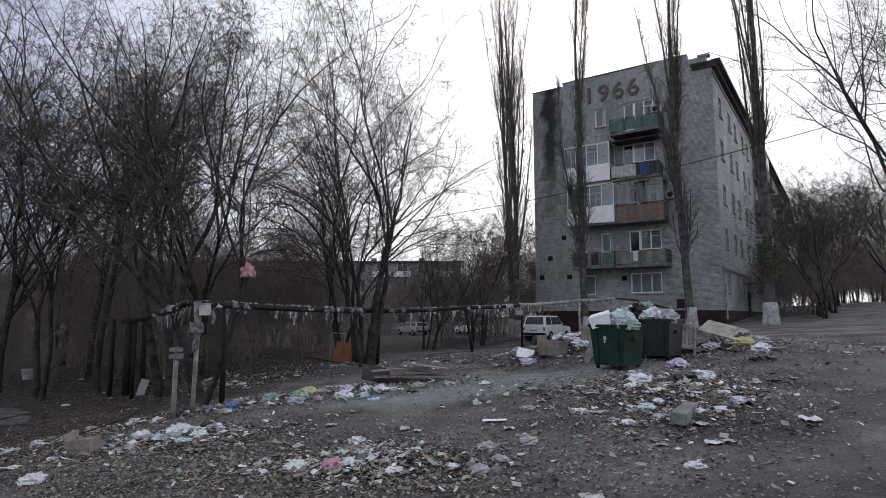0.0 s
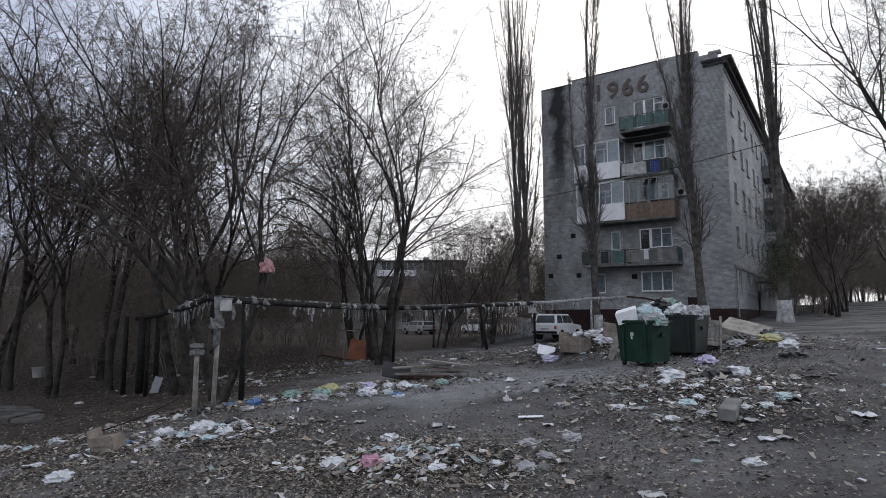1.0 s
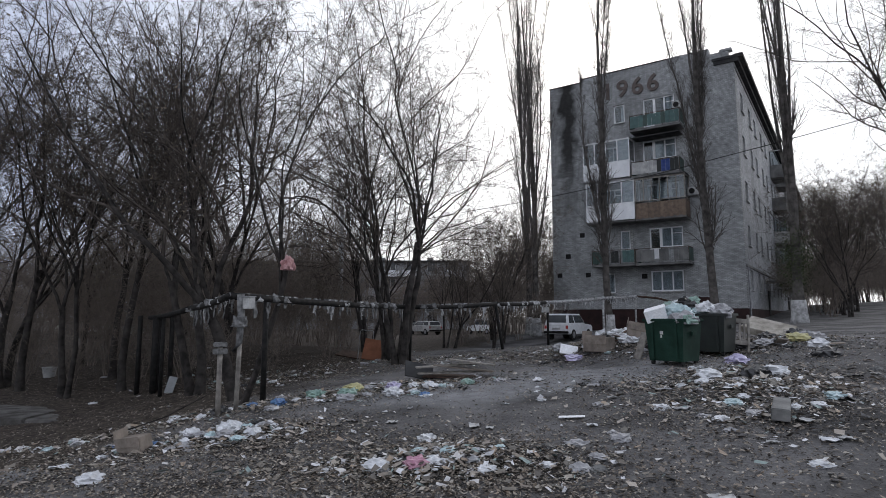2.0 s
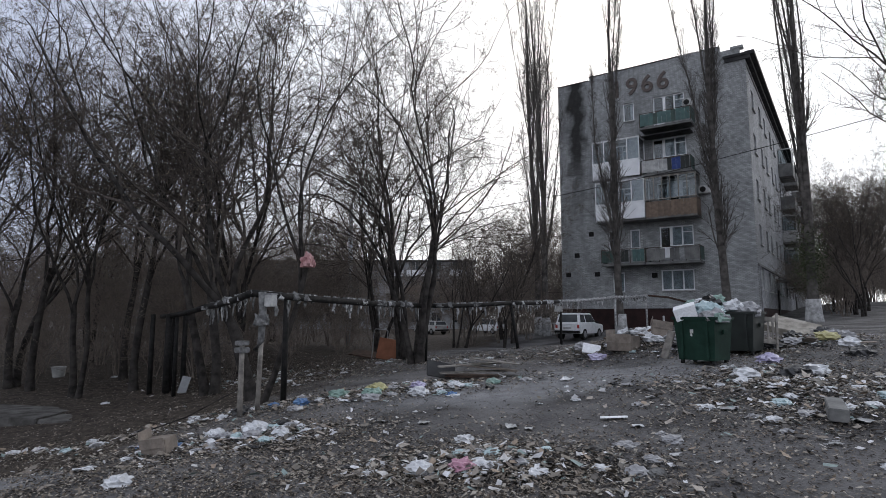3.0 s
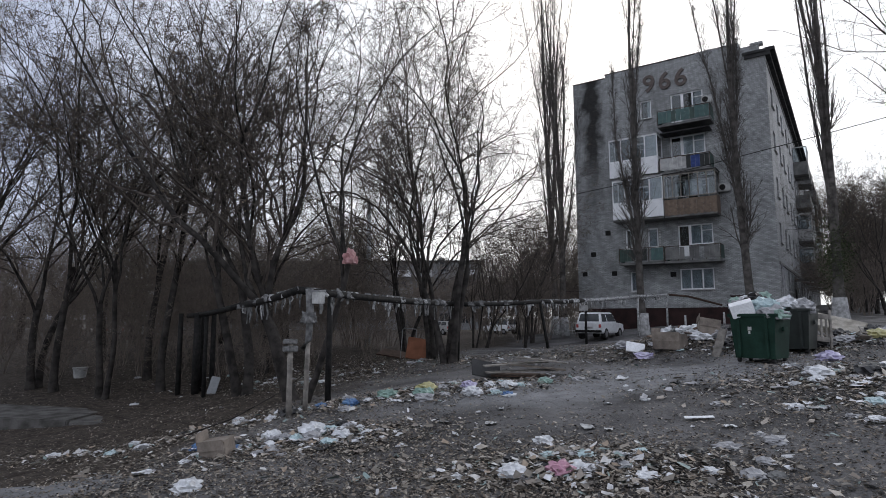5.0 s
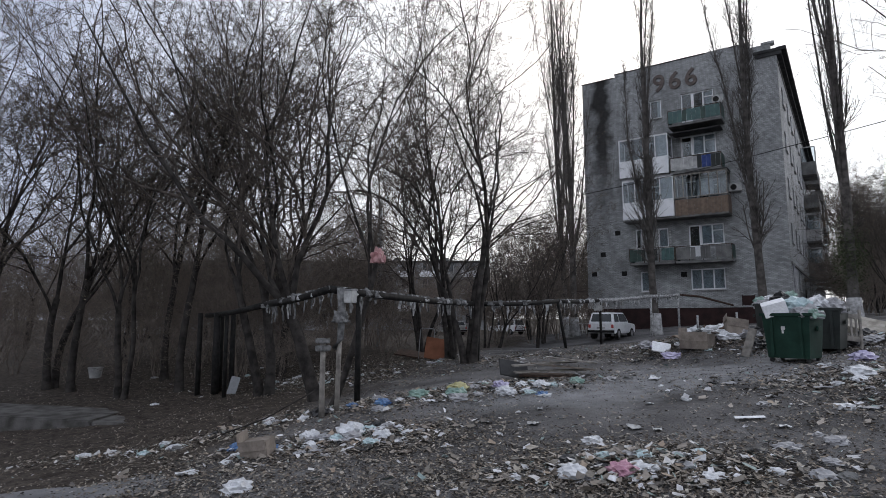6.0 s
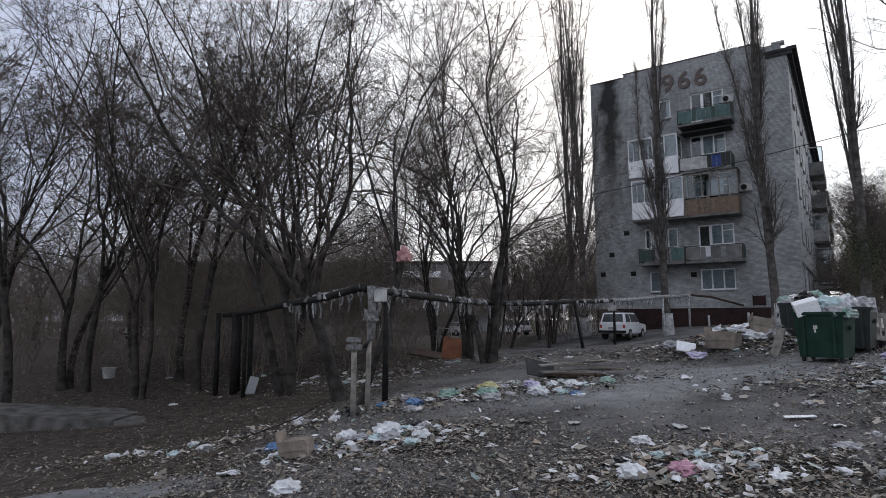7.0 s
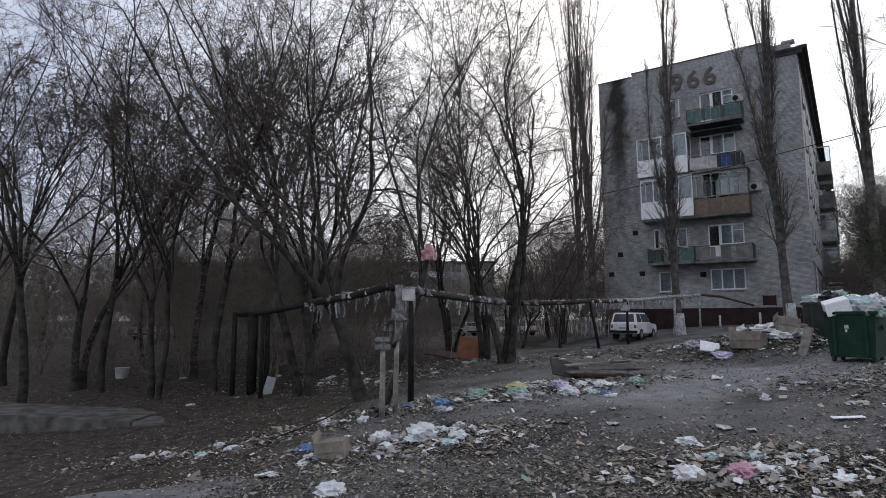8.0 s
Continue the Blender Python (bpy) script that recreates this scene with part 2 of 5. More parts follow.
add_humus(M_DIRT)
add_packed(M_DIRT)
M_BARK = surface("bark", (0.018, 0.016, 0.015), (0.058, 0.052, 0.048), 0.95, scale=4, fine=40, bump=0.5)
M_IVY = surface("ivy_leaves", (0.03, 0.04, 0.02), (0.075, 0.09, 0.045), 0.8, scale=2, fine=30, bump=0.0, vary=0.4)
M_BRUSH = surface("brushwood", (0.11, 0.092, 0.08), (0.22, 0.185, 0.16), 0.9, scale=3, fine=30, bump=0.0)
M_TWIG = surface("twigs", (0.044, 0.037, 0.033), (0.1, 0.084, 0.073), 0.9, scale=3, fine=30, bump=0.0)
M_POPLAR = surface("poplar_bark", (0.046, 0.042, 0.039), (0.12, 0.11, 0.102), 0.95, scale=3, fine=30, bump=0.4)
M_LEAF = surface("dry_leaves", (0.1, 0.084, 0.062), (0.2, 0.165, 0.12), 0.9, scale=2, fine=30, bump=0.0, vary=0.4)
M_LIME = surface("whitewash", (0.2, 0.2, 0.2), (0.42, 0.42, 0.42), 0.9, scale=5, fine=30, bump=0.4)
M_GABLE = brick_material("grey_silicate_brick", (0.28, 0.288, 0.292), (0.42, 0.43, 0.434), (0.19, 0.193, 0.195), "X", soot=True)
M_SIDE = brick_material("grey_silicate_brick_side", (0.29, 0.296, 0.305), (0.38, 0.386, 0.396), (0.22, 0.223, 0.228), "Y")
M_PLINTH = surface("dark_red_plinth_paint", (0.022, 0.013, 0.013), (0.042, 0.022, 0.021), 0.8, scale=1.5, fine=20)
M_CONC = surface("weathered_concrete", (0.1, 0.1, 0.1), (0.2, 0.2, 0.195), 0.9, scale=1.5, fine=25, bump=0.5)
M_OLDCONC = surface("mossy_old_concrete", (0.05, 0.047, 0.043), (0.135, 0.13, 0.125), 0.95, scale=2.5, fine=30, bump=0.8, depth=0.03)
M_POLE = surface("pale_concrete", (0.22, 0.23, 0.24), (0.34, 0.35, 0.36), 0.9, scale=2, fine=25)
M_SLATE = surface("dark_roofing", (0.03, 0.03, 0.032), (0.06, 0.06, 0.06), 0.85, scale=1.5, fine=20)
M_WHITE = surface("white_plastic", (0.7, 0.71, 0.73), (0.82, 0.83, 0.85), 0.45, scale=2, fine=20, bump=0.05)
M_OLDWHITE = surface("dirty_white_paint", (0.3, 0.3, 0.3), (0.5, 0.5, 0.49), 0.7, scale=3, fine=25)
M_GLASS = glass_material()
# gloom of the rooms behind the glass, painted as a very dark brown
M_ROOM_SHADE = surface("painted_room_shade", (0.03, 0.028, 0.026), (0.06, 0.055, 0.05), 0.9, scale=1, fine=8)
M_CURTAIN = surface("net_curtain", (0.5, 0.51, 0.53), (0.72, 0.73, 0.75), 0.9, scale=4, fine=20)
M_GREEN = surface("worn_green_paint", (0.02, 0.042, 0.036), (0.04, 0.075, 0.062), 0.6, scale=3, fine=25)
M_TEAL = surface("faded_teal_paint", (0.045, 0.09, 0.088), (0.075, 0.145, 0.135), 0.65, scale=3, fine=25)
M_WOODPANEL = surface("varnished_boards", (0.1, 0.068, 0.048), (0.17, 0.12, 0.085), 0.6, scale=5, fine=40, vary=0.2)
M_BLUE = surface("blue_cloth", (0.03, 0.05, 0.16), (0.06, 0.09, 0.25), 0.8)
M_RUST = surface("rusty_steel", (0.045, 0.03, 0.024), (0.1, 0.065, 0.05), 0.8, metal=0.3, scale=8, fine=50)
M_BLACKIRON = surface("black_iron", (0.012, 0.012, 0.012), (0.03, 0.028, 0.027), 0.7, metal=0.4, scale=8, fine=50)
M_LAG = surface("torn_lagging", (0.16, 0.16, 0.16), (0.48, 0.48, 0.48), 0.9, scale=9, fine=40, bump=0.6)
M_RAG = surface("grey_rags", (0.07, 0.07, 0.07), (0.2, 0.2, 0.2), 0.9, scale=9, fine=40, bump=0.6)
M_CREAM = surface("stained_cream_ticking", (0.22, 0.2, 0.17), (0.38, 0.355, 0.31), 0.9, scale=4, fine=30)
M_OLDWOOD = surface("grey_weathered_wood", (0.13, 0.12, 0.11), (0.29, 0.27, 0.245), 0.9, scale=6, fine=60, vary=0.25)
M_CARD = surface("soggy_cardboard", (0.15, 0.128, 0.11), (0.25, 0.215, 0.185), 0.9, scale=4, fine=30, vary=0.2)
M_ORANGE = surface("orange_board", (0.16, 0.065, 0.035), (0.24, 0.1, 0.058), 0.7, scale=3, fine=30)
M_CARPAINT = surface("white_car_paint", (0.62, 0.63, 0.65), (0.7, 0.71, 0.73), 0.3, scale=1, fine=6, bump=0.0)
M_TYRE = surface("black_rubber", (0.015, 0.015, 0.015), (0.03, 0.03, 0.03), 0.8, scale=8, fine=40)
M_DARKGLASS = surface("tinted_car_glass", (0.03, 0.035, 0.04), (0.05, 0.055, 0.06), 0.08, scale=1, fine=3, bump=0.0)
M_STEEL = surface("dull_steel", (0.2, 0.2, 0.21), (0.35, 0.35, 0.36), 0.5, metal=0.6, scale=5, fine=30)
M_RED = surface("red_plastic", (0.3, 0.03, 0.03), (0.4, 0.06, 0.05), 0.5)
M_BIN = surface("bin_green_enamel", (0.006, 0.022, 0.015), (0.012, 0.038, 0.027), 0.75, scale=3, fine=20, bump=0.15)
M_BINDARK = surface("bin_sooty_enamel", (0.006, 0.009, 0.008), (0.014, 0.02, 0.018), 0.6, scale=3, fine=20, bump=0.15)
M_BAGS = {
    "white": surface("white_bag_film", (0.42, 0.43, 0.45), (0.66, 0.67, 0.69), 0.4, scale=6, fine=30),
    "aqua": surface("aqua_bag_film", (0.28, 0.38, 0.4), (0.46, 0.56, 0.58), 0.4, scale=6, fine=30),
    "blue": surface("blue_bag_film", (0.04, 0.1, 0.24), (0.1, 0.2, 0.36), 0.4, scale=6, fine=30),
    "green": surface("green_bag_film", (0.13, 0.22, 0.19), (0.24, 0.34, 0.29), 0.4, scale=6, fine=30),
    "yellow": surface("yellow_bag_film", (0.3, 0.28, 0.13), (0.42, 0.39, 0.2), 0.4, scale=6, fine=30),
    "lilac": surface("lilac_bag_film", (0.3, 0.27, 0.42), (0.5, 0.47, 0.6), 0.4, scale=6, fine=30),
    "pink": surface("pink_bag_film", (0.34, 0.15, 0.22), (0.46, 0.26, 0.32), 0.4, scale=6, fine=30),
    "faded red": surface("faded_red_bag_film", (0.3, 0.13, 0.13), (0.42, 0.24, 0.24), 0.4, scale=6, fine=30),
    "black": surface("black_bag_film", (0.012, 0.012, 0.013), (0.03, 0.03, 0.032), 0.35, scale=6, fine=30),
    "grey": surface("grey_bag_film", (0.2, 0.2, 0.21), (0.34, 0.34, 0.35), 0.5, scale=6, fine=30),
}
M_SCRAP = islands("paper_and_film_scraps", [(0.42, 0.42, 0.43), (0.24, 0.21, 0.18), (0.13, 0.12, 0.105), (0.6, 0.6, 0.62), (0.2, 0.17, 0.14), (0.1, 0.09, 0.08), (0.3, 0.27, 0.23), (0.08, 0.07, 0.062), (0.17, 0.15, 0.125), (0.28, 0.22, 0.165), (0.5, 0.49, 0.48), (0.12, 0.105, 0.09), (0.2, 0.26, 0.25), (0.34, 0.3, 0.26), (0.16, 0.135, 0.11)])
M_FALLEN = islands("fallen_leaves", [(0.12, 0.1, 0.082), (0.2, 0.175, 0.145), (0.045, 0.038, 0.032), (0.28, 0.25, 0.21), (0.14, 0.115, 0.09), (0.36, 0.33, 0.285), (0.07, 0.058, 0.05), (0.032, 0.028, 0.025), (0.23, 0.195, 0.16)], 0.85)


# ---- building blocks ----
def empty(name, loc, label, category, group="", kind="", turn=0.0):
    e = new(name)
    e.empty_display_size = 0.2
    e.matrix_world = pose(*loc, 0, 0, turn)
    return tagged(e, label, category, group, kind)


def part(name, bm, material, parent=None, label="", smooth=False):
    """Links a bmesh, or a (vertices, faces) pair, as one mesh object under a thing or a part."""
    me = bpy.data.meshes.new(name)
    if isinstance(bm, tuple):
        me.from_pydata(bm[0], [], bm[1])
    else:
        bm.to_mesh(me)
        bm.free()
    me.materials.append(material)
    if smooth:
        me.polygons.foreach_set("use_smooth", [True] * len(me.polygons))
    ob = new(name, me)
    ob.parent = parent
    return tagged(ob, label)


def box(bm, x0, y0, z0, x1, y1, z1, m=None):
    vs = [bm.verts.new(c) for c in ((x0, y0, z0), (x1, y0, z0), (x1, y1, z0), (x0, y1, z0), (x0, y0, z1), (x1, y0, z1), (x1, y1, z1), (x0, y1, z1))]
    for f in ((3, 2, 1, 0), (4, 5, 6, 7), (0, 1, 5, 4), (1, 2, 6, 5), (2, 3, 7, 6), (3, 0, 4, 7)):
        bm.faces.new([vs[i] for i in f])
    if m is not None:
        bmesh.ops.transform(bm, matrix=m, verts=vs)
    return vs


def boxes(*rows, bevel=0.0):
    bm = bmesh.new()
    for r in rows:
        box(bm, *r)
    if bevel:
        bmesh.ops.bevel(bm, geom=bm.edges[:], offset=bevel, segments=2, affect="EDGES")
    return bm


def unit(v):
    return v / np.maximum(np.linalg.norm(v, axis=-1, keepdims=True), 1e-9)


def tubes(P, R, sides):
    """Tapered tubes along many equally long polylines: P (n, k, 3), R (n, k)."""
    n, k, _ = P.shape
    T = unit(np.gradient(P, axis=1))
    ref = np.where(np.abs(T[..., 2:3]) > 0.9, np.array([1.0, 0, 0]), np.array([0, 0, 1.0]))
    A = unit(np.cross(T, ref))
    B = np.cross(T, A)
    a = np.linspace(0, 2 * np.pi, sides, endpoint=False)
    V = P[:, :, None] + R[:, :, None, None] * (A[:, :, None] * np.cos(a)[:, None] + B[:, :, None] * np.sin(a)[:, None])
    idx = np.arange(n * k * sides).reshape(n, k, sides)
    nx = np.roll(idx, -1, axis=2)
    F = np.stack([idx[:, :-1], nx[:, :-1], nx[:, 1:], idx[:, 1:]], axis=-1).reshape(-1, 4)
    return V.reshape(-1, 3), F


def merge(pieces):
    vs, fs, base = [], [], 0
    for v, f in pieces:
        vs.append(v)
        fs.append(f + base)
        base += len(v)
    return np.concatenate(vs).tolist(), np.concatenate(fs).tolist()


def tube_line(points, radius, sides=8, taper=1.0):
    P = np.array([points], float)
    k = P.shape[1]
    v, f = tubes(P, np.linspace(radius, radius * taper, k)[None], sides)
    caps = [list(range(sides))[::-1], list(range((k - 1) * sides, k * sides))]
    return v.tolist(), f.tolist() + caps


def lump(rng, size, squash=0.6, rough=0.35, seed_at=0.0, level=3):
    """A crumpled, creased bag-like body that sits on z = 0."""
    bm = bmesh.new()
    bmesh.ops.create_icosphere(bm, subdivisions=level, radius=size)
    o = Vector((rng.uniform(-50, 50), rng.uniform(-50, 50), seed_at))
    for v in bm.verts:
        q = v.co.normalized()
        ridge = abs(noise.noise(q * 2.3 + o)) * 1.4 - abs(noise.noise(q * 5.1 + o * 2)) * 0.7
        v.co *= 1 + rough * ridge * 1.6
        v.co.z = max(v.co.z * squash, -size * squash * 0.45)
    low = min(v.co.z for v in bm.verts)
    bmesh.ops.translate(bm, vec=(0, 0, -low), verts=bm.verts)
    return bm


# ---- ground ----
def ground_z(x, y):
    base = float(np.interp(y, (-70, -45, -37.7, -34.8, -28.5, -21, -5, 0, 20, 60, 150), (-3.0, -2.35, -1.86, -1.52, -1.05, -0.65, -0.3, -0.2, 0.6, 2.0, 3.0)))
    if x >= 0:
        d = 0.05 * min(x, 10)
    else:
        k = float(np.interp(y, (-40, -34, -26, -12, -3), (0.05, 0.05, 0.055, 0.11, 0.04)))
        w = float(np.interp(y, (-40, -34, -26), (1.0, 1.0, 0.2)))
        d = -k * min(-x, 9) - 0.09 * w * max(0.0, min(-x - 6, 8))
    if x < -8 and y > -20:
        d -= min(1.0, (-x - 8) / 16) * float(np.interp(y, (-20, 0, 20, 60, 150), (0, 0.9, 1.9, 3.2, 4.0)))
    for hx, hy, high, wide in ((0.1, -26.1, 0.5, 0.95), (-1.3, -25.3, 0.36, 1.2), (4.4, -23.8, 0.25, 1.1), (-4.2, -37.3, 0.09, 0.8), (-3.9, -33.1, 0.1, 1.2), (0.8, -37.4, 0.1, 0.7), (4.0, -32.2, 0.1, 1.3)):
        d += high * math.exp(-((x - hx) ** 2 + (y - hy) ** 2) / (2 * wide * wide))
    near = max(0.0, 1 - math.hypot(x + 4, y + 30) / 45)
    b = 0.10 * noise.noise(Vector((x * 0.35, y * 0.35, 3.1))) + 0.04 * noise.noise(Vector((x * 1.3, y * 1.3, 7.7))) + 0.02 * noise.noise(Vector((x * 4.1, y * 4.1, 1.7)))
    return base + d + b * near


def spread(a, b, step, far, grow=1.25):
    mid = np.arange(a, b, step)
    out, s, x = [], step, b
    while x < b + far:
        s *= grow
        x += s
        out.append(x)
    low, s, x = [], step, a
    while x > a - far:
        s *= grow
        x -= s
        low.append(x)
    return np.array(low[::-1] + list(mid) + out)


gx, gy = spread(-20, 9, 0.14, 900), spread(-43, -20, 0.14, 1200)
gverts = [(x, y, ground_z(x, y)) for y in gy for x in gx]
nx_, ny_ = len(gx), len(gy)
gi = np.arange(nx_ * ny_).reshape(ny_, nx_)
gfaces = np.stack([gi[:-1, :-1], gi[:-1, 1:], gi[1:, 1:], gi[1:, :-1]], -1).reshape(-1, 4).tolist()
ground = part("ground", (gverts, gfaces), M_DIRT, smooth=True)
tagged(ground, "trodden grey dirt yard sloping up to a brick house", "ground", kind="structure")


# ---- apartment building ----
FLOOR = [2.07, 5.25, 8.5, 11.85, 15.1]  # window sill heights, storey by storey
WALL_TOP, GABLE_W, LENGTH = 18.3, 13.9, 62.0


def holed_wall(u0, u1, v0, v1, thick, holes, place):
    """A wall slab in (u, v) with square openings; place(u, v, d) gives the world point at depth d."""
    us = sorted({u0, u1, *[h[0] for h in holes], *[h[1] for h in holes]})
    vs = sorted({v0, v1, *[h[2] for h in holes], *[h[3] for h in holes]})
    solid = {}
    for i in range(len(us) - 1):
        for j in range(len(vs) - 1):
            cu, cv = (us[i] + us[i + 1]) / 2, (vs[j] + vs[j + 1]) / 2
            solid[i, j] = not any(h[0] < cu < h[1] and h[2] < cv < h[3] for h in holes)
    V, F = [], []

    def quad(*pts):
        F.append(list(range(len(V), len(V) + 4)))
        V.extend(place(*p) for p in pts)
    for (i, j), s in solid.items():
        if not s:
            continue
        a, b, c, d = us[i], us[i + 1], vs[j], vs[j + 1]
        quad((a, c, 0), (b, c, 0), (b, d, 0), (a, d, 0))
        quad((a, d, thick), (b, d, thick), (b, c, thick), (a, c, thick))
        for di, dj, p, q in ((-1, 0, (a, d), (a, c)), (1, 0, (b, c), (b, d)), (0, -1, (a, c), (b, c)), (0, 1, (b, d), (a, d))):
            if not solid.get((i + di, j + dj), False):
                quad((*p, 0), (*p, thick), (*q, thick), (*q, 0))
    return V, F


house = empty("apartment_building", (0, 0, 0), "five-storey grey brick apartment block dated under its roof", "building")

gable_holes = []
gable_windows = []  # u0, u1, v0, v1, kind
for s, (a, b) in enumerate(((-6.25, -3.98), (-6.25, -3.9), (-6.3, -4.0), (-6.5, -4.1), (-6.35, -4.1))):
    z = FLOOR[s]
    if s == 0:
        gable_windows.append((a, b, z, z + 1.5, "triple"))
    else:
        gable_windows.append((a, a + 0.8, z - 0.8, z + 1.48, "door"))
        gable_windows.append((a + 0.8, b, z, z + 1.48, "double"))
for s, (a, b) in enumerate(((-9.8, -8.9), (-8.4, -7.65), (-9.6, -7.9), (-9.6, -7.9), (-8.6, -7.75))):
    gable_windows.append((a, b, FLOOR[s] - (0.05 if s == 0 else 0.0), FLOOR[s] + 1.45, "double" if b - a > 1 else "single"))
gable_windows.append((-10.05, -9.55, FLOOR[1], FLOOR[1] + 1.5, "single"))
gable_holes = [w[:4] for w in gable_windows]
wall_gable = part("wall", holed_wall(-GABLE_W, 0, 0.8, WALL_TOP + 0.2, 0.5, gable_holes, lambda u, v, d: (u, d, v)), M_GABLE, house, "grey silicate brick gable streaked with black soot")
part("parapet", boxes((-11.2, 0.0, WALL_TOP + 0.2, -1.6, 0.5, 19.28), (-GABLE_W, 0.0, WALL_TOP + 0.2, -11.2, 0.5, 19.02), (-1.6, 0.0, WALL_TOP + 0.2, -0.35, 0.5, 18.92), (-4.4, 0.02, 19.28, -3.0, 0.4, 19.38), (-0.9, -0.04, 18.92, -0.1, 0.5, 19.08)), M_GABLE, house)
part("coping", boxes((-11.25, -0.06, 19.282, -4.45, 0.56, 19.34), (-2.95, -0.06, 19.282, -1.6, 0.56, 19.34), (-13.95, -0.06, 19.022, -11.26, 0.56, 19.08)), M_SLATE, house)
side_windows = []
col = 2.1
cols = []
while col < LENGTH - 3:
    cols.append(col)
    col += 4.2 if len(cols) % 2 else 3.1
for c in cols:
    for s in range(5):
        side_windows.append((c, c + 1.35, FLOOR[s], FLOOR[s] + 1.45, "double"))
part("wall", holed_wall(0.5, LENGTH, 0.8, WALL_TOP, 0.5, [w[:4] for w in side_windows], lambda u, v, d: (-d, u, v)), M_SIDE, house, "pale grey brick long wall")
part("wall", boxes((-GABLE_W, 0.5, -3.6, -GABLE_W + 0.5, LENGTH, WALL_TOP), (-GABLE_W, LENGTH, -3.6, 0, LENGTH + 0.5, WALL_TOP)), M_SIDE, house)
part("plinth", boxes((-GABLE_W - 0.03, -0.05, -2.0, 0.05, 0.5, 0.8), (-0.5, 0.5, -2.0, 0.05, LENGTH, 0.8)), M_PLINTH, house, "dark red painted plinth")
part("roof", boxes((-GABLE_W, 0.5, WALL_TOP, 0.0, LENGTH, WALL_TOP + 0.3)), M_SLATE, house)
part("eave", boxes((0.0, -0.12, WALL_TOP - 0.02, 0.6, LENGTH, WALL_TOP + 0.22), (-0.005, -0.1, WALL_TOP - 0.3, 0.3, LENGTH, WALL_TOP - 0.02), (-1.4, -0.16, WALL_TOP - 0.02, 0.0, -0.002, WALL_TOP + 0.16), (-1.3, -0.1, WALL_TOP - 0.3, 0.0, -0.002, WALL_TOP - 0.02)), M_SLATE, house, "dark overhanging eave")
part("band", boxes((0.002, 0.1, 3.62, 0.09, LENGTH, 3.78), (0.002, 0.1, WALL_TOP - 0.75, 0.06, LENGTH, WALL_TOP - 0.6)), M_CONC, house)
part("downpipe", tube_line([(0.12, 0.35, 3.6), (0.12, 0.35, 0.2)], 0.06), M_STEEL, house)


for u, v in ((-13.35, 3.5), (-11.0, 3.45), (-6.7, 3.2), (-11.4, 6.6), (-12.6, 5.0)):
    part("vent", boxes((u - 0.2, -0.02, v - 0.18, u + 0.2, -0.002, v + 0.18)), M_BLACKIRON, house)
part("hatch", boxes((-2.98, -0.04, 0.95, -2.28, -0.002, 1.6), (-3.03, -0.06, 0.9, -2.98, -0.002, 1.65), (-2.28, -0.06, 0.9, -2.23, -0.002, 1.65)), M_PLINTH, house, "brown painted cellar hatch")


def window_parts(w, place, frame_mat, curtain, parent, name="window"):
    u0, u1, v0, v1, kind = w
    win = new(name)
    win.parent = parent

    def slab(rows, d0, d1):
        bm = bmesh.new()
        for a, b, c, d in rows:
            p, q = place(a, c, d0), place(b, d, d1)
            box(bm, min(p[0], q[0]), min(p[1], q[1]), min(p[2], q[2]), max(p[0], q[0]), max(p[1], q[1]), max(p[2], q[2]))
        return bm
    t = 0.095
    rows = [(u0, u1, v0, v0 + t), (u0, u1, v1 - t, v1), (u0, u0 + t, v0 + t, v1 - t), (u1 - t, u1, v0 + t, v1 - t)]
    n = {"single": 1, "double": 2, "triple": 3, "door": 1}[kind]
    for i in range(1, n):
        c = u0 + (u1 - u0) * i / n
        rows.append((c - t / 2, c + t / 2, v0 + t, v1 - t))
    if kind == "door":
        rows.append((u0 + t, u1 - t, v0 + t, v0 + 0.8))
    if kind == "double":
        c = u0 + (u1 - u0) / 2
        rows.append((c + t / 2, u1 - t, v1 - 0.5, v1 - 0.45))
    part("frame", slab(rows, 0.1, 0.18), frame_mat, win)
    pane = part("pane", slab([(u0 + 0.02, u1 - 0.02, v0 + 0.02, v1 - 0.02)], 0.135, 0.142), M_GLASS, win)
    pane.visible_shadow = False
    # flat dark panel whose colour stands in for the unlit interior
    part("shade_panel", slab([(u0 + 0.01, u1 - 0.01, v0 + 0.01, v1 - 0.01)], 0.46, 0.49), M_ROOM_SHADE, win)
    if curtain > 0:
        part("curtain", slab([(u1 - 0.03 - (u1 - u0 - 0.06) * curtain, u1 - 0.03, v0 + 0.1, v1 - 0.05)], 0.26, 0.29), M_CURTAIN, win)
    if kind != "door":
        part("sill", slab([(u0 - 0.05, u1 + 0.05, v0 - 0.06, v0 - 0.002)], -0.12, 0.1), M_OLDWHITE, win)
    return win


rw = random.Random(5)
for w in gable_windows:
    window_parts(w, lambda u, v, d: (u, d, v), M_WHITE, (0.0 if w[4] == "door" else 1.0 if w[4] == "triple" else rw.choice((0.4, 0.5, 1.0))), house)
for w in side_windows:
    window_parts(w, lambda u, v, d: (-d, u, v), M_OLDWHITE, rw.choice((0.0, 0.0, 0.5, 1.0)), house)

for x in (-10.2, -9.5, -8.55, -7.6):
    for i in range(7):
        part("quoin_brick", boxes((x, -0.03, FLOOR[1] + 0.05 + 0.21 * i, x + 0.13, -0.002, FLOOR[1] + 0.15 + 0.21 * i)), M_OLDWHITE, house)

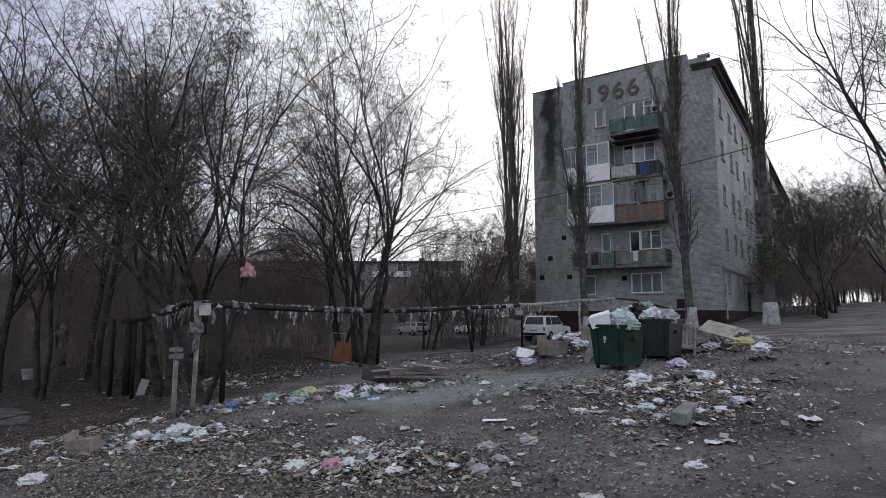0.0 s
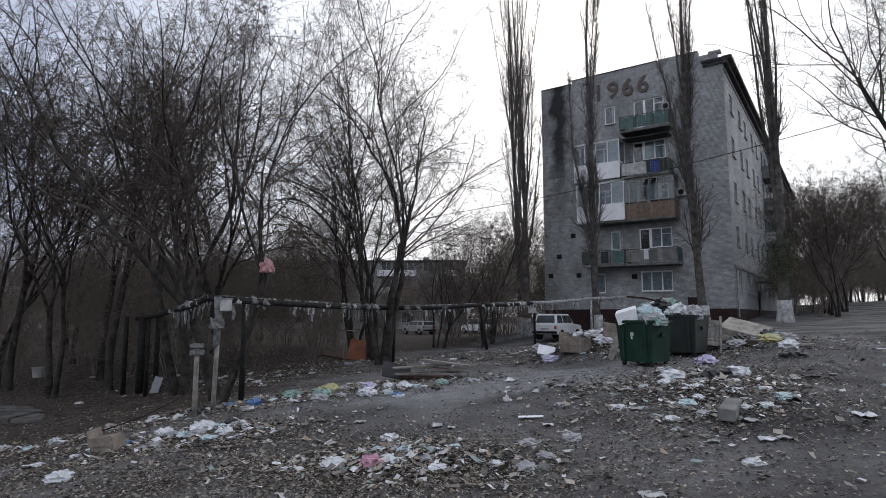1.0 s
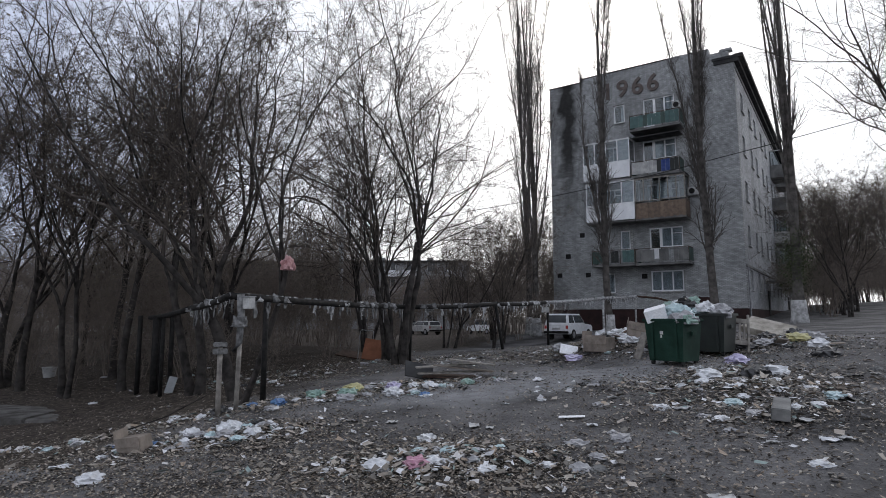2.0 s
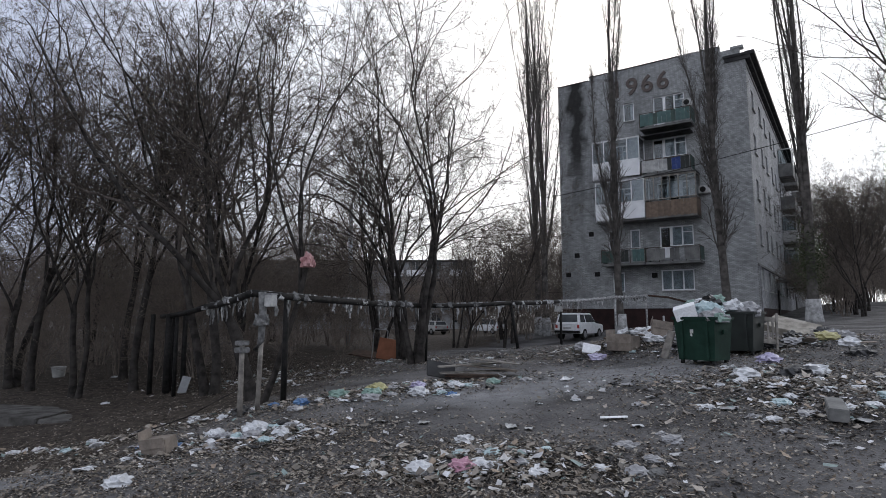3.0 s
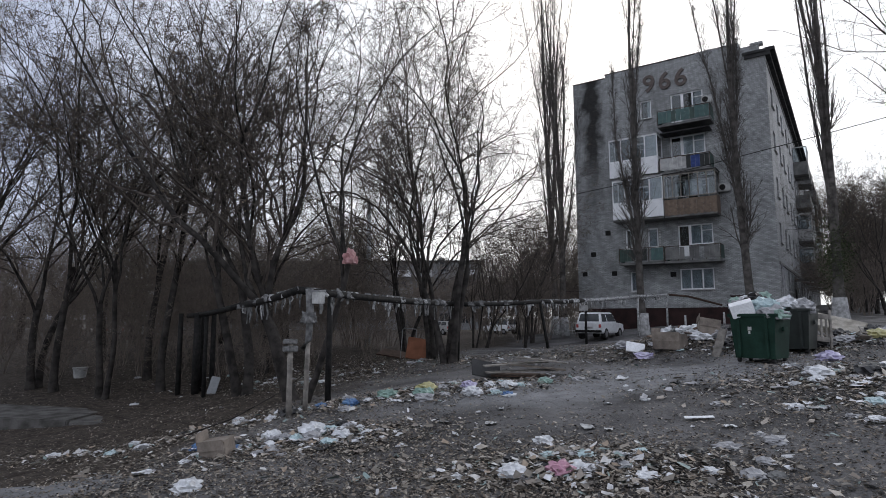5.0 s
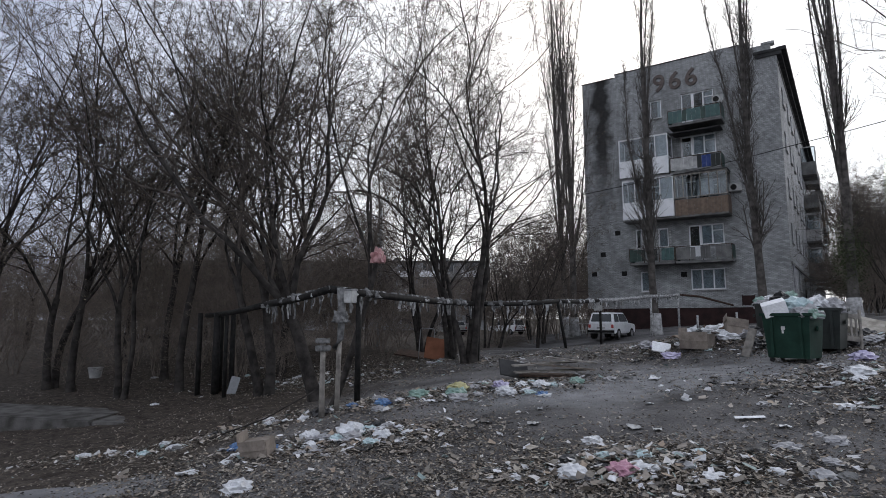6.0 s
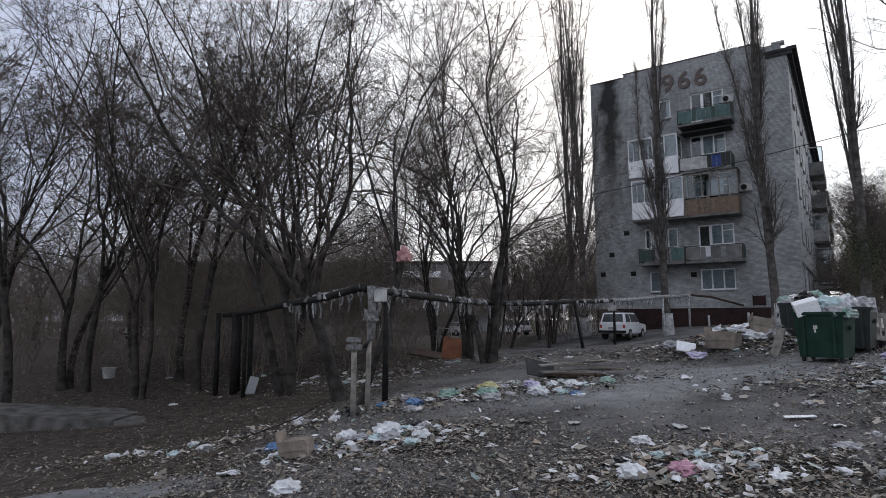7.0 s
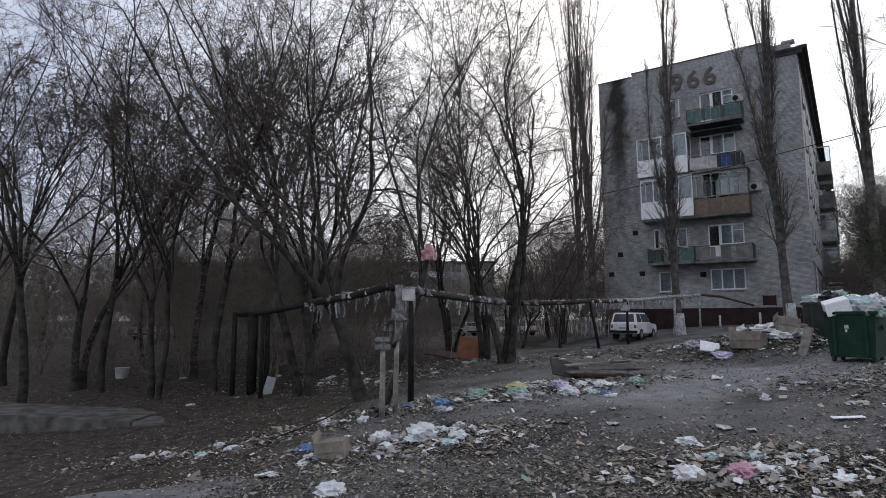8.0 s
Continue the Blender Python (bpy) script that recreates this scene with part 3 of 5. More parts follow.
# the year in projecting bricks
year = bpy.data.curves.new("year", "FONT")
year.body, year.size, year.extrude, year.offset = "1966", 1.85, 0.04, 0.03
year.space_character = 1.24
year_ob = new("year_lettering", year)
year_ob.matrix_world = pose(-9.45, -0.045, 17.15, 90, 0, 0)
year.materials.append(surface("rust_brown_brick", (0.1, 0.082, 0.076), (0.15, 0.125, 0.116), 0.9, scale=5, fine=30))
year_ob.parent = house


# balconies on the gable
def balcony(x0, x1, z, style, depth=1.4):
    b = new("balcony")
    b.parent = house
    part("slab", boxes((x0, -depth, z - 0.16, x1, -0.003, z)), M_CONC, b)
    f, t = -depth, z + 1.05
    if style in ("teal", "plain", "panel"):
        rail = [(x0, f, t - 0.04, x1, f + 0.04, t), (x0, f, t - 0.04, x0 + 0.04, -0.003, t), (x1 - 0.04, f, t - 0.04, x1, -0.003, t)]
        n = int((x1 - x0) / 0.9)
        for i in range(n + 1):
            x = x0 + 0.02 + (x1 - x0 - 0.04) * i / n
            rail.append((x - 0.02, f + 0.001, z, x + 0.02, f + 0.039, t - 0.04))
        part("railing", boxes(*rail), M_RUST, b)
        k = 11
        for i in range(k):
            a = x0 + 0.05 + (x1 - x0 - 0.1) * i / k
            m = M_TEAL if style == "teal" and i % 4 < 3 else M_GREEN if style == "teal" else M_CONC if style == "plain" and x0 > -9 else M_TEAL if style == "plain" and i > 6 else M_GREEN if style == "plain" and i < 3 else M_BINDARK
            if style == "panel":
                m = M_OLDWHITE if i < 6 else M_BLUE if 7 <= i < 9 else M_BINDARK
            if style == "plain" and i in (4, 7):
                continue
            part("infill_board", boxes((a, f - 0.015, z + 0.1, a + (x1 - x0 - 0.1) / k - 0.012, f - 0.002, t - 0.08 - 0.03 * (i % 2))), m, b)
        part("side_panel", boxes((x0 - 0.012, f, z + 0.1, x0 - 0.002, -0.05, t - 0.06)), M_GREEN, b)
        part("side_panel", boxes((x1 + 0.002, f, z + 0.1, x1 + 0.012, -0.05, t - 0.06)), M_GREEN, b)
    else:
        top = z + 2.95
        white = style == "white"
        m = M_WHITE if white else M_WOODPANEL
        if white:
            part("front_panel", boxes((x0, f, z - 0.1, x1, f + 0.05, z + 1.2), bevel=0.01), m, b, "white plastic cladding")
        else:
            k = 16
            for i in range(k):
                a = x0 + (x1 - x0) * i / k
                part("board", boxes((a, f - 0.01 * (i % 2), z - 0.05, a + (x1 - x0) / k - 0.008, f + 0.03, z + 1.1)), m, b)
        part("side_panel", boxes((x0, f + 0.051, z - 0.1, x0 + 0.04, -0.01, z + 1.15)), m, b)
        part("side_panel", boxes((x1 - 0.04, f + 0.051, z - 0.1, x1, -0.01, z + 1.15)), m, b)
        n = 4 if white else 6
        bars = [(x0, f, z + 1.21, x1, f + 0.06, z + 1.28), (x0, f, top - 0.12, x1, f + 0.06, top)]
        for i in range(n + 1):
            x = x0 + (x1 - x0 - 0.07) * i / n
            bars.append((x, f, z + 1.28, x + 0.07, f + 0.06, top - 0.12))
        for x in (x0, x1 - 0.06):
            bars += [(x, f + 0.06, z + 1.2, x + 0.06, -0.01, z + 1.28), (x, f + 0.06, top - 0.1, x + 0.06, -0.01, top), (x, -0.08, z + 1.28, x + 0.06, -0.01, top - 0.1)]
        part("glazing_frame", boxes(*bars), M_WHITE if white else M_OLDWOOD, b)
        g = part("pane", boxes((x0 + 0.05, f + 0.025, z + 1.25, x1 - 0.05, f + 0.032, top - 0.05)), M_GLASS, b)
        g.visible_shadow = False
        if white:
            part("curtain", boxes((x1 - 0.9, f + 0.12, z + 1.25, x1 - 0.1, f + 0.14, top - 0.1)), M_CURTAIN, b)
        else:
            part("curtain", boxes((x0 + 1.5, f + 0.2, z + 1.25, x1 - 0.9, f + 0.22, top - 0.5)), M_CURTAIN, b)
        part("canopy", boxes((x0 - 0.05, f - 0.06, top, x1 + 0.05, -0.003, top + 0.06)), M_STEEL if white else M_SLATE, b)
    return b


balcony(-7.0, -3.45, 13.95, "teal")
balcony(-7.0, -3.6, 10.45, "panel")
balcony(-10.65, -7.08, 10.5, "white")
balcony(-10.5, -6.84, 7.32, "white")
balcony(-6.78, -3.32, 7.3, "wood")
balcony(-6.9, -3.26, 4.05, "plain")
balcony(-10.15, -6.95, 4.08, "plain")
part("canopy", boxes((-6.9, -1.2, 13.35, -3.6, -0.003, 13.42)), M_SLATE, house)

# balconies and porches along the far part of the long wall
for y0 in (21.0, 26.0, 37.0, 42.0, 52.0):
    for s in range(1, 5):
        bb = new("balcony")
        bb.parent = house
        z = FLOOR[s] - 1.15
        part("slab", boxes((0.003, y0, z - 0.16, 1.2, y0 + 3.2, z)), M_CONC, bb)
        mm = rw.choice((M_OLDWHITE, M_WHITE, M_CONC, M_WOODPANEL))
        part("front_panel", boxes((1.16, y0, z, 1.2, y0 + 3.2, z + 1.1), (0.003, y0, z, 1.16, y0 + 0.04, z + 1.1)), mm, bb)
        if rw.random() < 0.6:
            part("glazing_frame", boxes((1.14, y0, z + 2.5, 1.2, y0 + 3.2, z + 2.6), (1.14, y0, z + 1.1, 1.2, y0 + 0.08, z + 2.5), (1.14, y0 + 1.5, z + 1.1, 1.2, y0 + 1.58, z + 2.5), (0.003, y0, z + 2.5, 1.14, y0 + 0.08, z + 2.6)), M_OLDWHITE, bb)
            g = part("pane", boxes((1.165, y0 + 0.04, z + 1.1, 1.172, y0 + 3.16, z + 2.5), (0.05, y0 + 0.03, z + 1.1, 1.14, y0 + 0.037, z + 2.5)), M_GLASS, bb)
            g.visible_shadow = False
for y0 in (11.5, 31.0):
    po = new("porch")
    po.parent = house
    part("canopy", boxes((0.06, y0, 3.1, 1.7, y0 + 2.4, 3.22)), M_CONC, po)
    part("awning", boxes((0.3, y0 + 3.2, 2.7, 1.5, y0 + 5.4, 2.78)), M_OLDWHITE, po)
    part("door", boxes((0.055, y0 + 0.6, 0.2, 0.1, y0 + 1.7, 2.4)), M_BLACKIRON, po)


def air_conditioner(x, z):
    a = empty("air_conditioner", (x, -0.02, z), "white wall-mounted air conditioner unit on the brick gable", "air conditioner", "wall units")
    part("case", boxes((-0.38, -0.42, 0, 0.38, -0.1, 0.56), bevel=0.02), M_OLDWHITE, a)
    part("grille", tube_line([(-0.1, -0.425, 0.28), (-0.1, -0.44, 0.28)], 0.2, 16), M_BLACKIRON, a)
    for x0 in (-0.3, 0.26):
        part("bracket", boxes((x0, -0.4, -0.04, x0 + 0.04, 0.02, -0.002)), M_STEEL, a)


air_conditioner(-3.78, 15.3)
air_conditioner(-2.98, 8.8)


# ---- trees ----
def grow(rng, S, D, L, r, k, wander, up, tip=0.35, bow=0.0):
    """Polylines that wander, each with a steady bend of its own."""
    n = len(S)
    P = np.zeros((n, k, 3))
    P[:, 0] = S
    d, bend = D.copy(), bow * rng.normal(size=(n, 3))
    for j in range(1, k):
        P[:, j] = P[:, j - 1] + d * (L / (k - 1))[:, None]
        d = unit(d + wander * rng.normal(size=(n, 3)) + bend + np.array([0, 0, up]))
    return P, r[:, None] * np.linspace(1, tip, k)[None]


def sprout(rng, P, R, m, t0, t1, angle, ratio, thin, least, upturn=0.0):
    n, k, _ = P.shape
    i = np.repeat(np.arange(n), m)
    t = rng.uniform(t0, t1, len(i)) * (k - 1)
    j = np.minimum(t.astype(int), k - 2)
    f = (t - j)[:, None]
    S = P[i, j] * (1 - f) + P[i, j + 1] * f
    T = unit(P[i, j + 1] - P[i, j])
    Q = unit(np.cross(T, rng.normal(size=T.shape)))
    a = np.radians(rng.normal(angle, angle * 0.25, len(i)))[:, None]
    D = unit(T * np.cos(a) + Q * np.sin(a) + np.array([0, 0, upturn]))
    full = np.linalg.norm(np.diff(P, axis=1), axis=2).sum(1)[i]
    L = full * ratio * (1.15 - 0.6 * t / (k - 1)) * rng.uniform(0.6, 1.25, len(i))
    r = np.maximum(R[i, j] * thin, least)
    return S, D, L, r


def leaf_quads(rng, C, size):
    n = len(C)
    a, b = unit(rng.normal(size=(n, 3))), unit(rng.normal(size=(n, 3)))
    s = size * rng.uniform(0.6, 1.3, (n, 1))
    V = np.stack([C - a * s, C + b * s * 0.6, C + a * s, C - b * s * 0.6], 1).reshape(-1, 3)
    return V.tolist(), np.arange(n * 4).reshape(n, 4).tolist()


def make_tree(seed, label, height, stems, lean, girth, leaves=3000, bole=0.25, mains=5, flare=30, tilt=(2, 9), limbs=9, forks=(8, 6), twiggy=4, group="bare trees", bark=None, twig=None):
    """A bare broad-leaved tree: boles that fork into arching limbs, branches, branchlets, twigs and the last dry leaves."""
    rng = np.random.default_rng(seed)
    tree = empty("tree", (0, 0, 0), label, "tree", group)
    a = rng.uniform(0, 2 * np.pi) + np.arange(stems) * 2 * np.pi / stems + rng.uniform(-0.5, 0.5, stems)
    t = np.radians(rng.uniform(*tilt, stems))
    D = np.stack([np.sin(t) * np.cos(a) + lean[0], np.sin(t) * np.sin(a) + lean[1], np.cos(t)], 1)
    off = 0.14 if stems > 1 else 0.0
    S = np.stack([np.cos(a) * off, np.sin(a) * off, np.full(stems, -0.25)], 1)
    P0, R0 = grow(rng, S, unit(D), height * bole * rng.uniform(0.8, 1.2, stems), girth * rng.uniform(0.75, 1.1, stems), 9, 0.05, 0.01, 0.72, 0.02)
    R0[:, 0] *= 1.5
    R0[:, 1] *= 1.12
    Sm, Dm, _, rm = sprout(rng, P0, R0, mains, 0.78, 1.0, flare, 1.0, 0.66, 0.012, 0.25)
    PM, RM = grow(rng, Sm, Dm, height * (1 - bole) * rng.uniform(0.7, 1.05, len(Sm)), rm * rng.uniform(0.7, 1.05, len(Sm)), 15, 0.125, 0.045, 0.14, 0.035)
    P1, R1 = grow(rng, *sprout(rng, PM, RM, limbs, 0.06, 0.97, 40, 0.54, 0.6, 0.011, 0.12), 10, 0.15, 0.03, 0.3, 0.05)
    P2, R2 = grow(rng, *sprout(rng, P1, R1, forks[0], 0.15, 1.0, 50, 0.42, 0.52, 0.0065, 0.04), 7, 0.19, 0.02, 0.4, 0.06)
    P3, R3 = grow(rng, *sprout(rng, P2, R2, forks[1], 0.1, 1.0, 54, 0.42, 0.65, 0.0045), 4, 0.24, 0.02, 0.5, 0.05)
    P4, R4 = grow(rng, *sprout(rng, P3, R3, twiggy, 0.1, 1.0, 55, 0.5, 0.8, 0.0032), 2, 0.15, 0.0, 0.6)
    part("trunk", merge([tubes(P0, R0, 9), tubes(PM, RM, 7)]), bark or M_BARK, tree, smooth=True)
    part("crown", merge([tubes(P1, R1, 5), tubes(P2, R2, 4), tubes(P3, R3, 3), tubes(P4, R4, 3)]), twig or M_TWIG, tree, "bare twiggy crown")
    if leaves:
        ends = np.concatenate([P4[:, 1], P4.mean(1), P3[:, 2]])
        pick = rng.choice(len(ends), min(leaves, len(ends)), replace=False)
        part("foliage", leaf_quads(rng, ends[pick], 0.031), M_LEAF, tree, "last dry brown leaves")
    return tree


def make_poplar(seed, label, height, girth, fork=1, limed=True, lean=(0.0, 0.0), wide=0.13):
    """A tall narrow poplar whose branches all strive upwards."""
    rng = np.random.default_rng(seed)
    tree = empty("poplar_tree", (0, 0, 0), label, "tree", "poplars by the house")
    S = np.zeros((1, 3))
    S[:, 2] = -0.3
    P0, R0 = grow(rng, S, unit(np.array([[lean[0], lean[1], 1.0]])), np.array([height]), np.array([girth]), 14, 0.02, 0.01, 0.1)
    R0[:, 0] *= 1.5
    S1, D1, L1, r1 = sprout(rng, P0, R0, 4 * fork, 0.18, 0.55, 9, 0.62, 0.42, 0.04, 0.2)
    PF, RF = grow(rng, S1, D1, L1, r1, 14, 0.03, 0.07, 0.15)
    trunks, tr = np.concatenate([P0, PF]), np.concatenate([R0, RF])
    P1, R1 = grow(rng, *sprout(rng, trunks, tr, 60 if fork == 1 else 20, 0.15, 0.98, 18, wide, 0.26, 0.01, 0.3), 6, 0.05, 0.22, 0.35)
    P2, R2 = grow(rng, *sprout(rng, P1, R1, 5, 0.1, 1.0, 30, 0.5, 0.6, 0.0075, 0.15), 3, 0.08, 0.12, 0.4)
    P3, R3 = grow(rng, *sprout(rng, P2, R2, 4, 0.1, 1.0, 32, 0.65, 0.7, 0.0055, 0.1), 2, 0.08, 0.1, 0.5)
    part("trunk", merge([tubes(trunks, tr, 10)]), M_POPLAR, tree, smooth=True)
    part("crown", merge([tubes(P1, R1, 5), tubes(P2, R2, 3), tubes(P3, R3, 3)]), M_POPLAR, tree, "narrow upright bare crown")
    if limed:
        q = P0[0, 0]
        part("whitewash", tube_line([(q[0], q[1], -0.2), (q[0], q[1], 0.25), (q[0], q[1], 0.6), (q[0], q[1], 1.3)], girth * 1.66, 14, 0.72), M_LIME, tree, "whitewashed trunk base", smooth=True)
    return tree


def stand(tree, x, y, turn=0.0, size=1.0, sink=0.0):
    tree.matrix_world = pose(x, y, ground_z(x, y) - sink, 0, 0, turn) @ Matrix.Diagonal((size, size, size, 1))
    return tree


def again(tree, x, y, turn, size=1.0):
    c = copy_thing(tree, pose(x, y, ground_z(x, y), 0, 0, turn))
    c.scale = (size, size, size)
    return c


# trees beside the pipe
t_a = stand(make_tree(11, "dark bare tree with wide arching limbs over a rusty pipe", 17.5, 1, (-0.3, -0.2), 0.25, 5000, 0.22, 4, 28, (0, 4), 10, (7, 6), 3), -8.9, -33.3, 0)
t_b = stand(make_tree(12, "slender bare tree leaning across a rusty pipe", 15.0, 1, (0.3, 0.2), 0.1, 2400, 0.3, 3, 18, (0, 3), 11, (7, 6), 3), -7.5, -34.3, 0)
t_c = stand(make_tree(13, "fan-shaped clump of slender bare stems", 16.0, 4, (0.0, 0.0), 0.13, 1500, 0.25, 2, 11, (3, 9), 11, (7, 6), 4), -8.0, -27.1, 10)
t_d = stand(make_tree(14, "dark bare tree with a low fork", 17.0, 2, (-0.04, 0.02), 0.16, 6500, 0.22, 3, 24, (3, 8), 10, (7, 6), 4), -12.0, -32.6, 80)
t_e = stand(make_tree(15, "tall slender bare tree in the thicket", 18.0, 1, (0.03, -0.02), 0.15, 7000, 0.34, 3, 18, (0, 5), 12, (7, 6), 4, "thicket trees"), -16.6, -32.6, 0)
t_f = stand(make_tree(16, "crooked tree with dry brown foliage", 15.5, 2, (0.04, 0.04), 0.12, 10000, 0.28, 3, 22, (3, 10), 10, (7, 6), 4, "thicket trees"), -17.8, -34.0, 0)
shrub = stand(make_tree(18, "tangled leafless shrub under the trees", 5.0, 7, (0.0, 0.0), 0.022, 700, 0.25, 3, 26, (6, 22), 5, (5, 4), 2, "shrubs", M_BRUSH, M_BRUSH), -17.0, -30.0)
brush = stand(make_tree(19, "tall brown brushwood with withered leaves", 7.5, 7, (0.0, 0.0), 0.026, 2200, 0.22, 3, 20, (4, 18), 6, (5, 4), 2, "shrubs", M_BRUSH, M_BRUSH), -16.2, -30.4)
again(t_c, -9.5, -26.0, 120, 0.85)
again(t_d, -15.2, -29.3, 200, 1.0)
for d, s, k, size in ((25, -14.6, t_e, 1.0), (25, -19.0, t_d, 1.0), (22, -21.0, t_f, 1.0), (27, -23.5, t_e, 1.1), (24, -17.6, t_e, 1.0), (21, -23.5, t_e, 0.95), (24, -26.5, t_f, 1.0), (30, -19.0, t_f, 1.0), (21, -18.4, t_e, 1.0)):
    again(k, 6.8 - 0.566 * d + 0.824 * s, -43.9 + 0.824 * d + 0.566 * s, 37 * d + 11 * s, size)
again(t_c, -12.4, -24.0, 200, 0.75)
for x, y, k in ((-20.5, -31.2, 0.8), (-24.5, -30.0, 0.9), (-21.0, -28.6, 0.9), (-28.0, -28.5, 1.0), (-19.5, -25.0, 0.9), (-16.5, -25.5, 0.7), (-31.0, -30.5, 1.0), (-18.5, -19.5, 0.75)):
    again(brush, x, y, 53 * x + 31 * y, k)
for x, y, k in ((-18.2, -31.0, 0.6), (-19.6, -33.0, 0.5), (-21.8, -30.2, 0.7), (-23.0, -33.4, 0.6), (-25.6, -32.0, 0.75), (-14.0, -30.5, 0.5), (-16.0, -28.2, 0.6), (-13.2, -28.6, 0.5), (-12.2, -26.6, 0.45), (-17.6, -24.0, 0.7), (-14.6, -23.0, 0.6), (-21.5, -24.5, 0.8), (-26.5, -26.5, 0.9), (-29.5, -33.0, 0.8), (-16.8, -17.0, 0.7), (-19.6, -13.5, 0.8), (-22.5, -19.0, 0.9), (-33.0, -26.0, 1.0), (-27.0, -20.0, 1.0)):
    again(shrub, x, y, 71 * x + 17 * y, k)
rt = random.Random(21)


def thicket(kinds, count, ahead, along, gap, sizes, clear):
    """Copies strewn over a strip; ahead and along are metres from the street, across it and with it."""
    spots = []
    for _ in range(6000):
        if len(spots) == count:
            break
        d, s = rt.uniform(*ahead), rt.uniform(*along)
        x, y = 3.2 - 0.566 * d + 0.824 * s, -44.5 + 0.824 * d + 0.566 * s
        if clear(x, y, d, s) or any((x - p) ** 2 + (y - q) ** 2 < (gap + d * 0.02) ** 2 for p, q in spots):
            continue
        spots.append((x, y))
        again(rt.choice(kinds), x, y, rt.uniform(0, 360), rt.uniform(*sizes))


thicket([t_a, t_d, t_e, t_f, t_e, t_f], 11, (35, 66), (-60, -3), 3.2, (0.7, 1.0), lambda x, y, d, s: x > -12 - max(0, y + 30) * 0.2 or y < -39 or s < -0.83 * d - 9 or (x > -17 and y > -3) or (s > -14 and d < 15))
thicket([shrub, brush, shrub], 64, (25, 76), (-66, -2), 1.1, (0.95, 1.6), lambda x, y, d, s: x > -12.5 - max(0, y + 30) * 0.15 or s < -0.83 * d - 9 or (x > -17 and y > -3) or y < -36)

for i in range(15):
    again(shrub, -41 + 1.5 * i + rt.uniform(-1, 1), 15 + 1.1 * i + rt.uniform(-3, 6), rt.uniform(0, 360), rt.uniform(1.4, 2.0))

# brushwood that closes the distance
for i in range(64):
    q, d = radians(-14 - 62 * (i + rt.uniform(-0.4, 0.4)) / 64), rt.uniform(84, 125)
    x, y = 3.2 + d * math.sin(q), -44.5 + d * math.cos(q)
    if not (-70 < x < -13 and y > 10 + (x + 70) * 0.3 and d < 110):
        again(rt.choice((brush, shrub)), x, y, rt.uniform(0, 360), rt.uniform(0.8, 1.3))
for x, y, k in ((-17.5, -1.0, 1.2), (-19.0, 3.5, 1.4), (-16.6, 2.5, 1.1), (-20.5, 9.0, 1.6), (-17.4, 9.0, 1.5), (-19.0, 16.0, 1.7)):
    again(brush, x, y, 71 * x, k)
again(t_f, -18.6, 7.0, 60, 0.8)
# bushes before the house and the poplars
again(t_f, -13.4, -9.5, 75, 0.72)
again(t_d, -15.6, -7.0, 15, 0.6)
again(t_f, -16.6, -3.6, 115, 0.7)
again(t_f, -15.6, -13.0, 20, 0.62)
again(t_a, -13.6, -15.0, 140, 0.5)
again(t_d, -12.4, -12.5, 200, 0.42)
for x, y, k in ((-11.5, -6.5, 0.7), (-13.0, -8.0, 0.9), (-15.5, -6.0, 1.1), (-18.0, -2.0, 1.2), (-17.0, 6.0, 1.4), (-14.2, -9.5, 1.2), (-16.0, -10.5, 1.3), (-18.5, -7.0, 1.3), (-20.5, -3.0, 1.4), (-22.0, 2.0, 1.5)):
    again(shrub, x, y, rt.uniform(0, 360), k)
p_1 = stand(make_poplar(31, "tall bare poplar beside the brick gable", 27, 0.25, 2, wide=0.21), -13.0, -5.2)
p_2 = stand(make_poplar(32, "tall bare poplar in front of the balconies", 25, 0.24, lean=(-0.035, -0.02)), -6.6, -8.3)
p_3 = stand(make_poplar(33, "tall bare poplar at the house corner", 26, 0.27, lean=(-0.04, -0.02)), -1.16, -4.75)
p_4 = stand(make_poplar(34, "big forked poplar with a whitewashed foot", 27, 0.31, 2), 3.2, -4.8)
nz_ = np.random.default_rng(35)
ivy_c = np.stack([nz_.normal(0, 0.42, 3200), nz_.normal(0, 0.42, 3200), nz_.normal(3.6, 0.95, 3200)], 1)
part("ivy", leaf_quads(nz_, ivy_c[ivy_c[:, 2] > 1.5], 0.06), M_IVY, p_4, "olive green ivy round the trunk")
copy_thing(p_1, pose(-14.9, -2.4, ground_z(-14.9, -2.4), 0, 0, 140))
# trees along the lane behind the house corner
for x, y, k, s in ((5.2, 7.0, t_f, 0.75), (3.8, 16.0, t_e, 0.75), (5.4, 20.0, t_d, 0.85), (4.8, 30.0, t_e, 1.0), (6.2, 40.0, t_d, 1.1), (5.2, 50.0, t_f, 1.2), (6.6, 64.0, t_d, 1.2), (5.6, 78.0, t_e, 1.3), (11.5, 34.0, t_d, 1.1), (12.6, 50.0, t_e, 1.1), (11.6, 66.0, t_d, 1.2), (13.0, 84.0, t_f, 1.3), (15.0, 46.0, t_f, 1.2), (12.0, 104.0, t_d, 1.4), (9.0, 130.0, t_d, 1.5)):
    again(k, x, y, rt.uniform(0, 360), s)
for i in range(9):
    again(shrub, rt.uniform(2.3, 4.8), rt.uniform(3, 26), rt.uniform(0, 360), rt.uniform(0.9, 1.6))
for i in range(14):
    again(shrub, rt.uniform(10.5, 16), rt.uniform(25, 95), rt.uniform(0, 360), rt.uniform(0.9, 1.8))
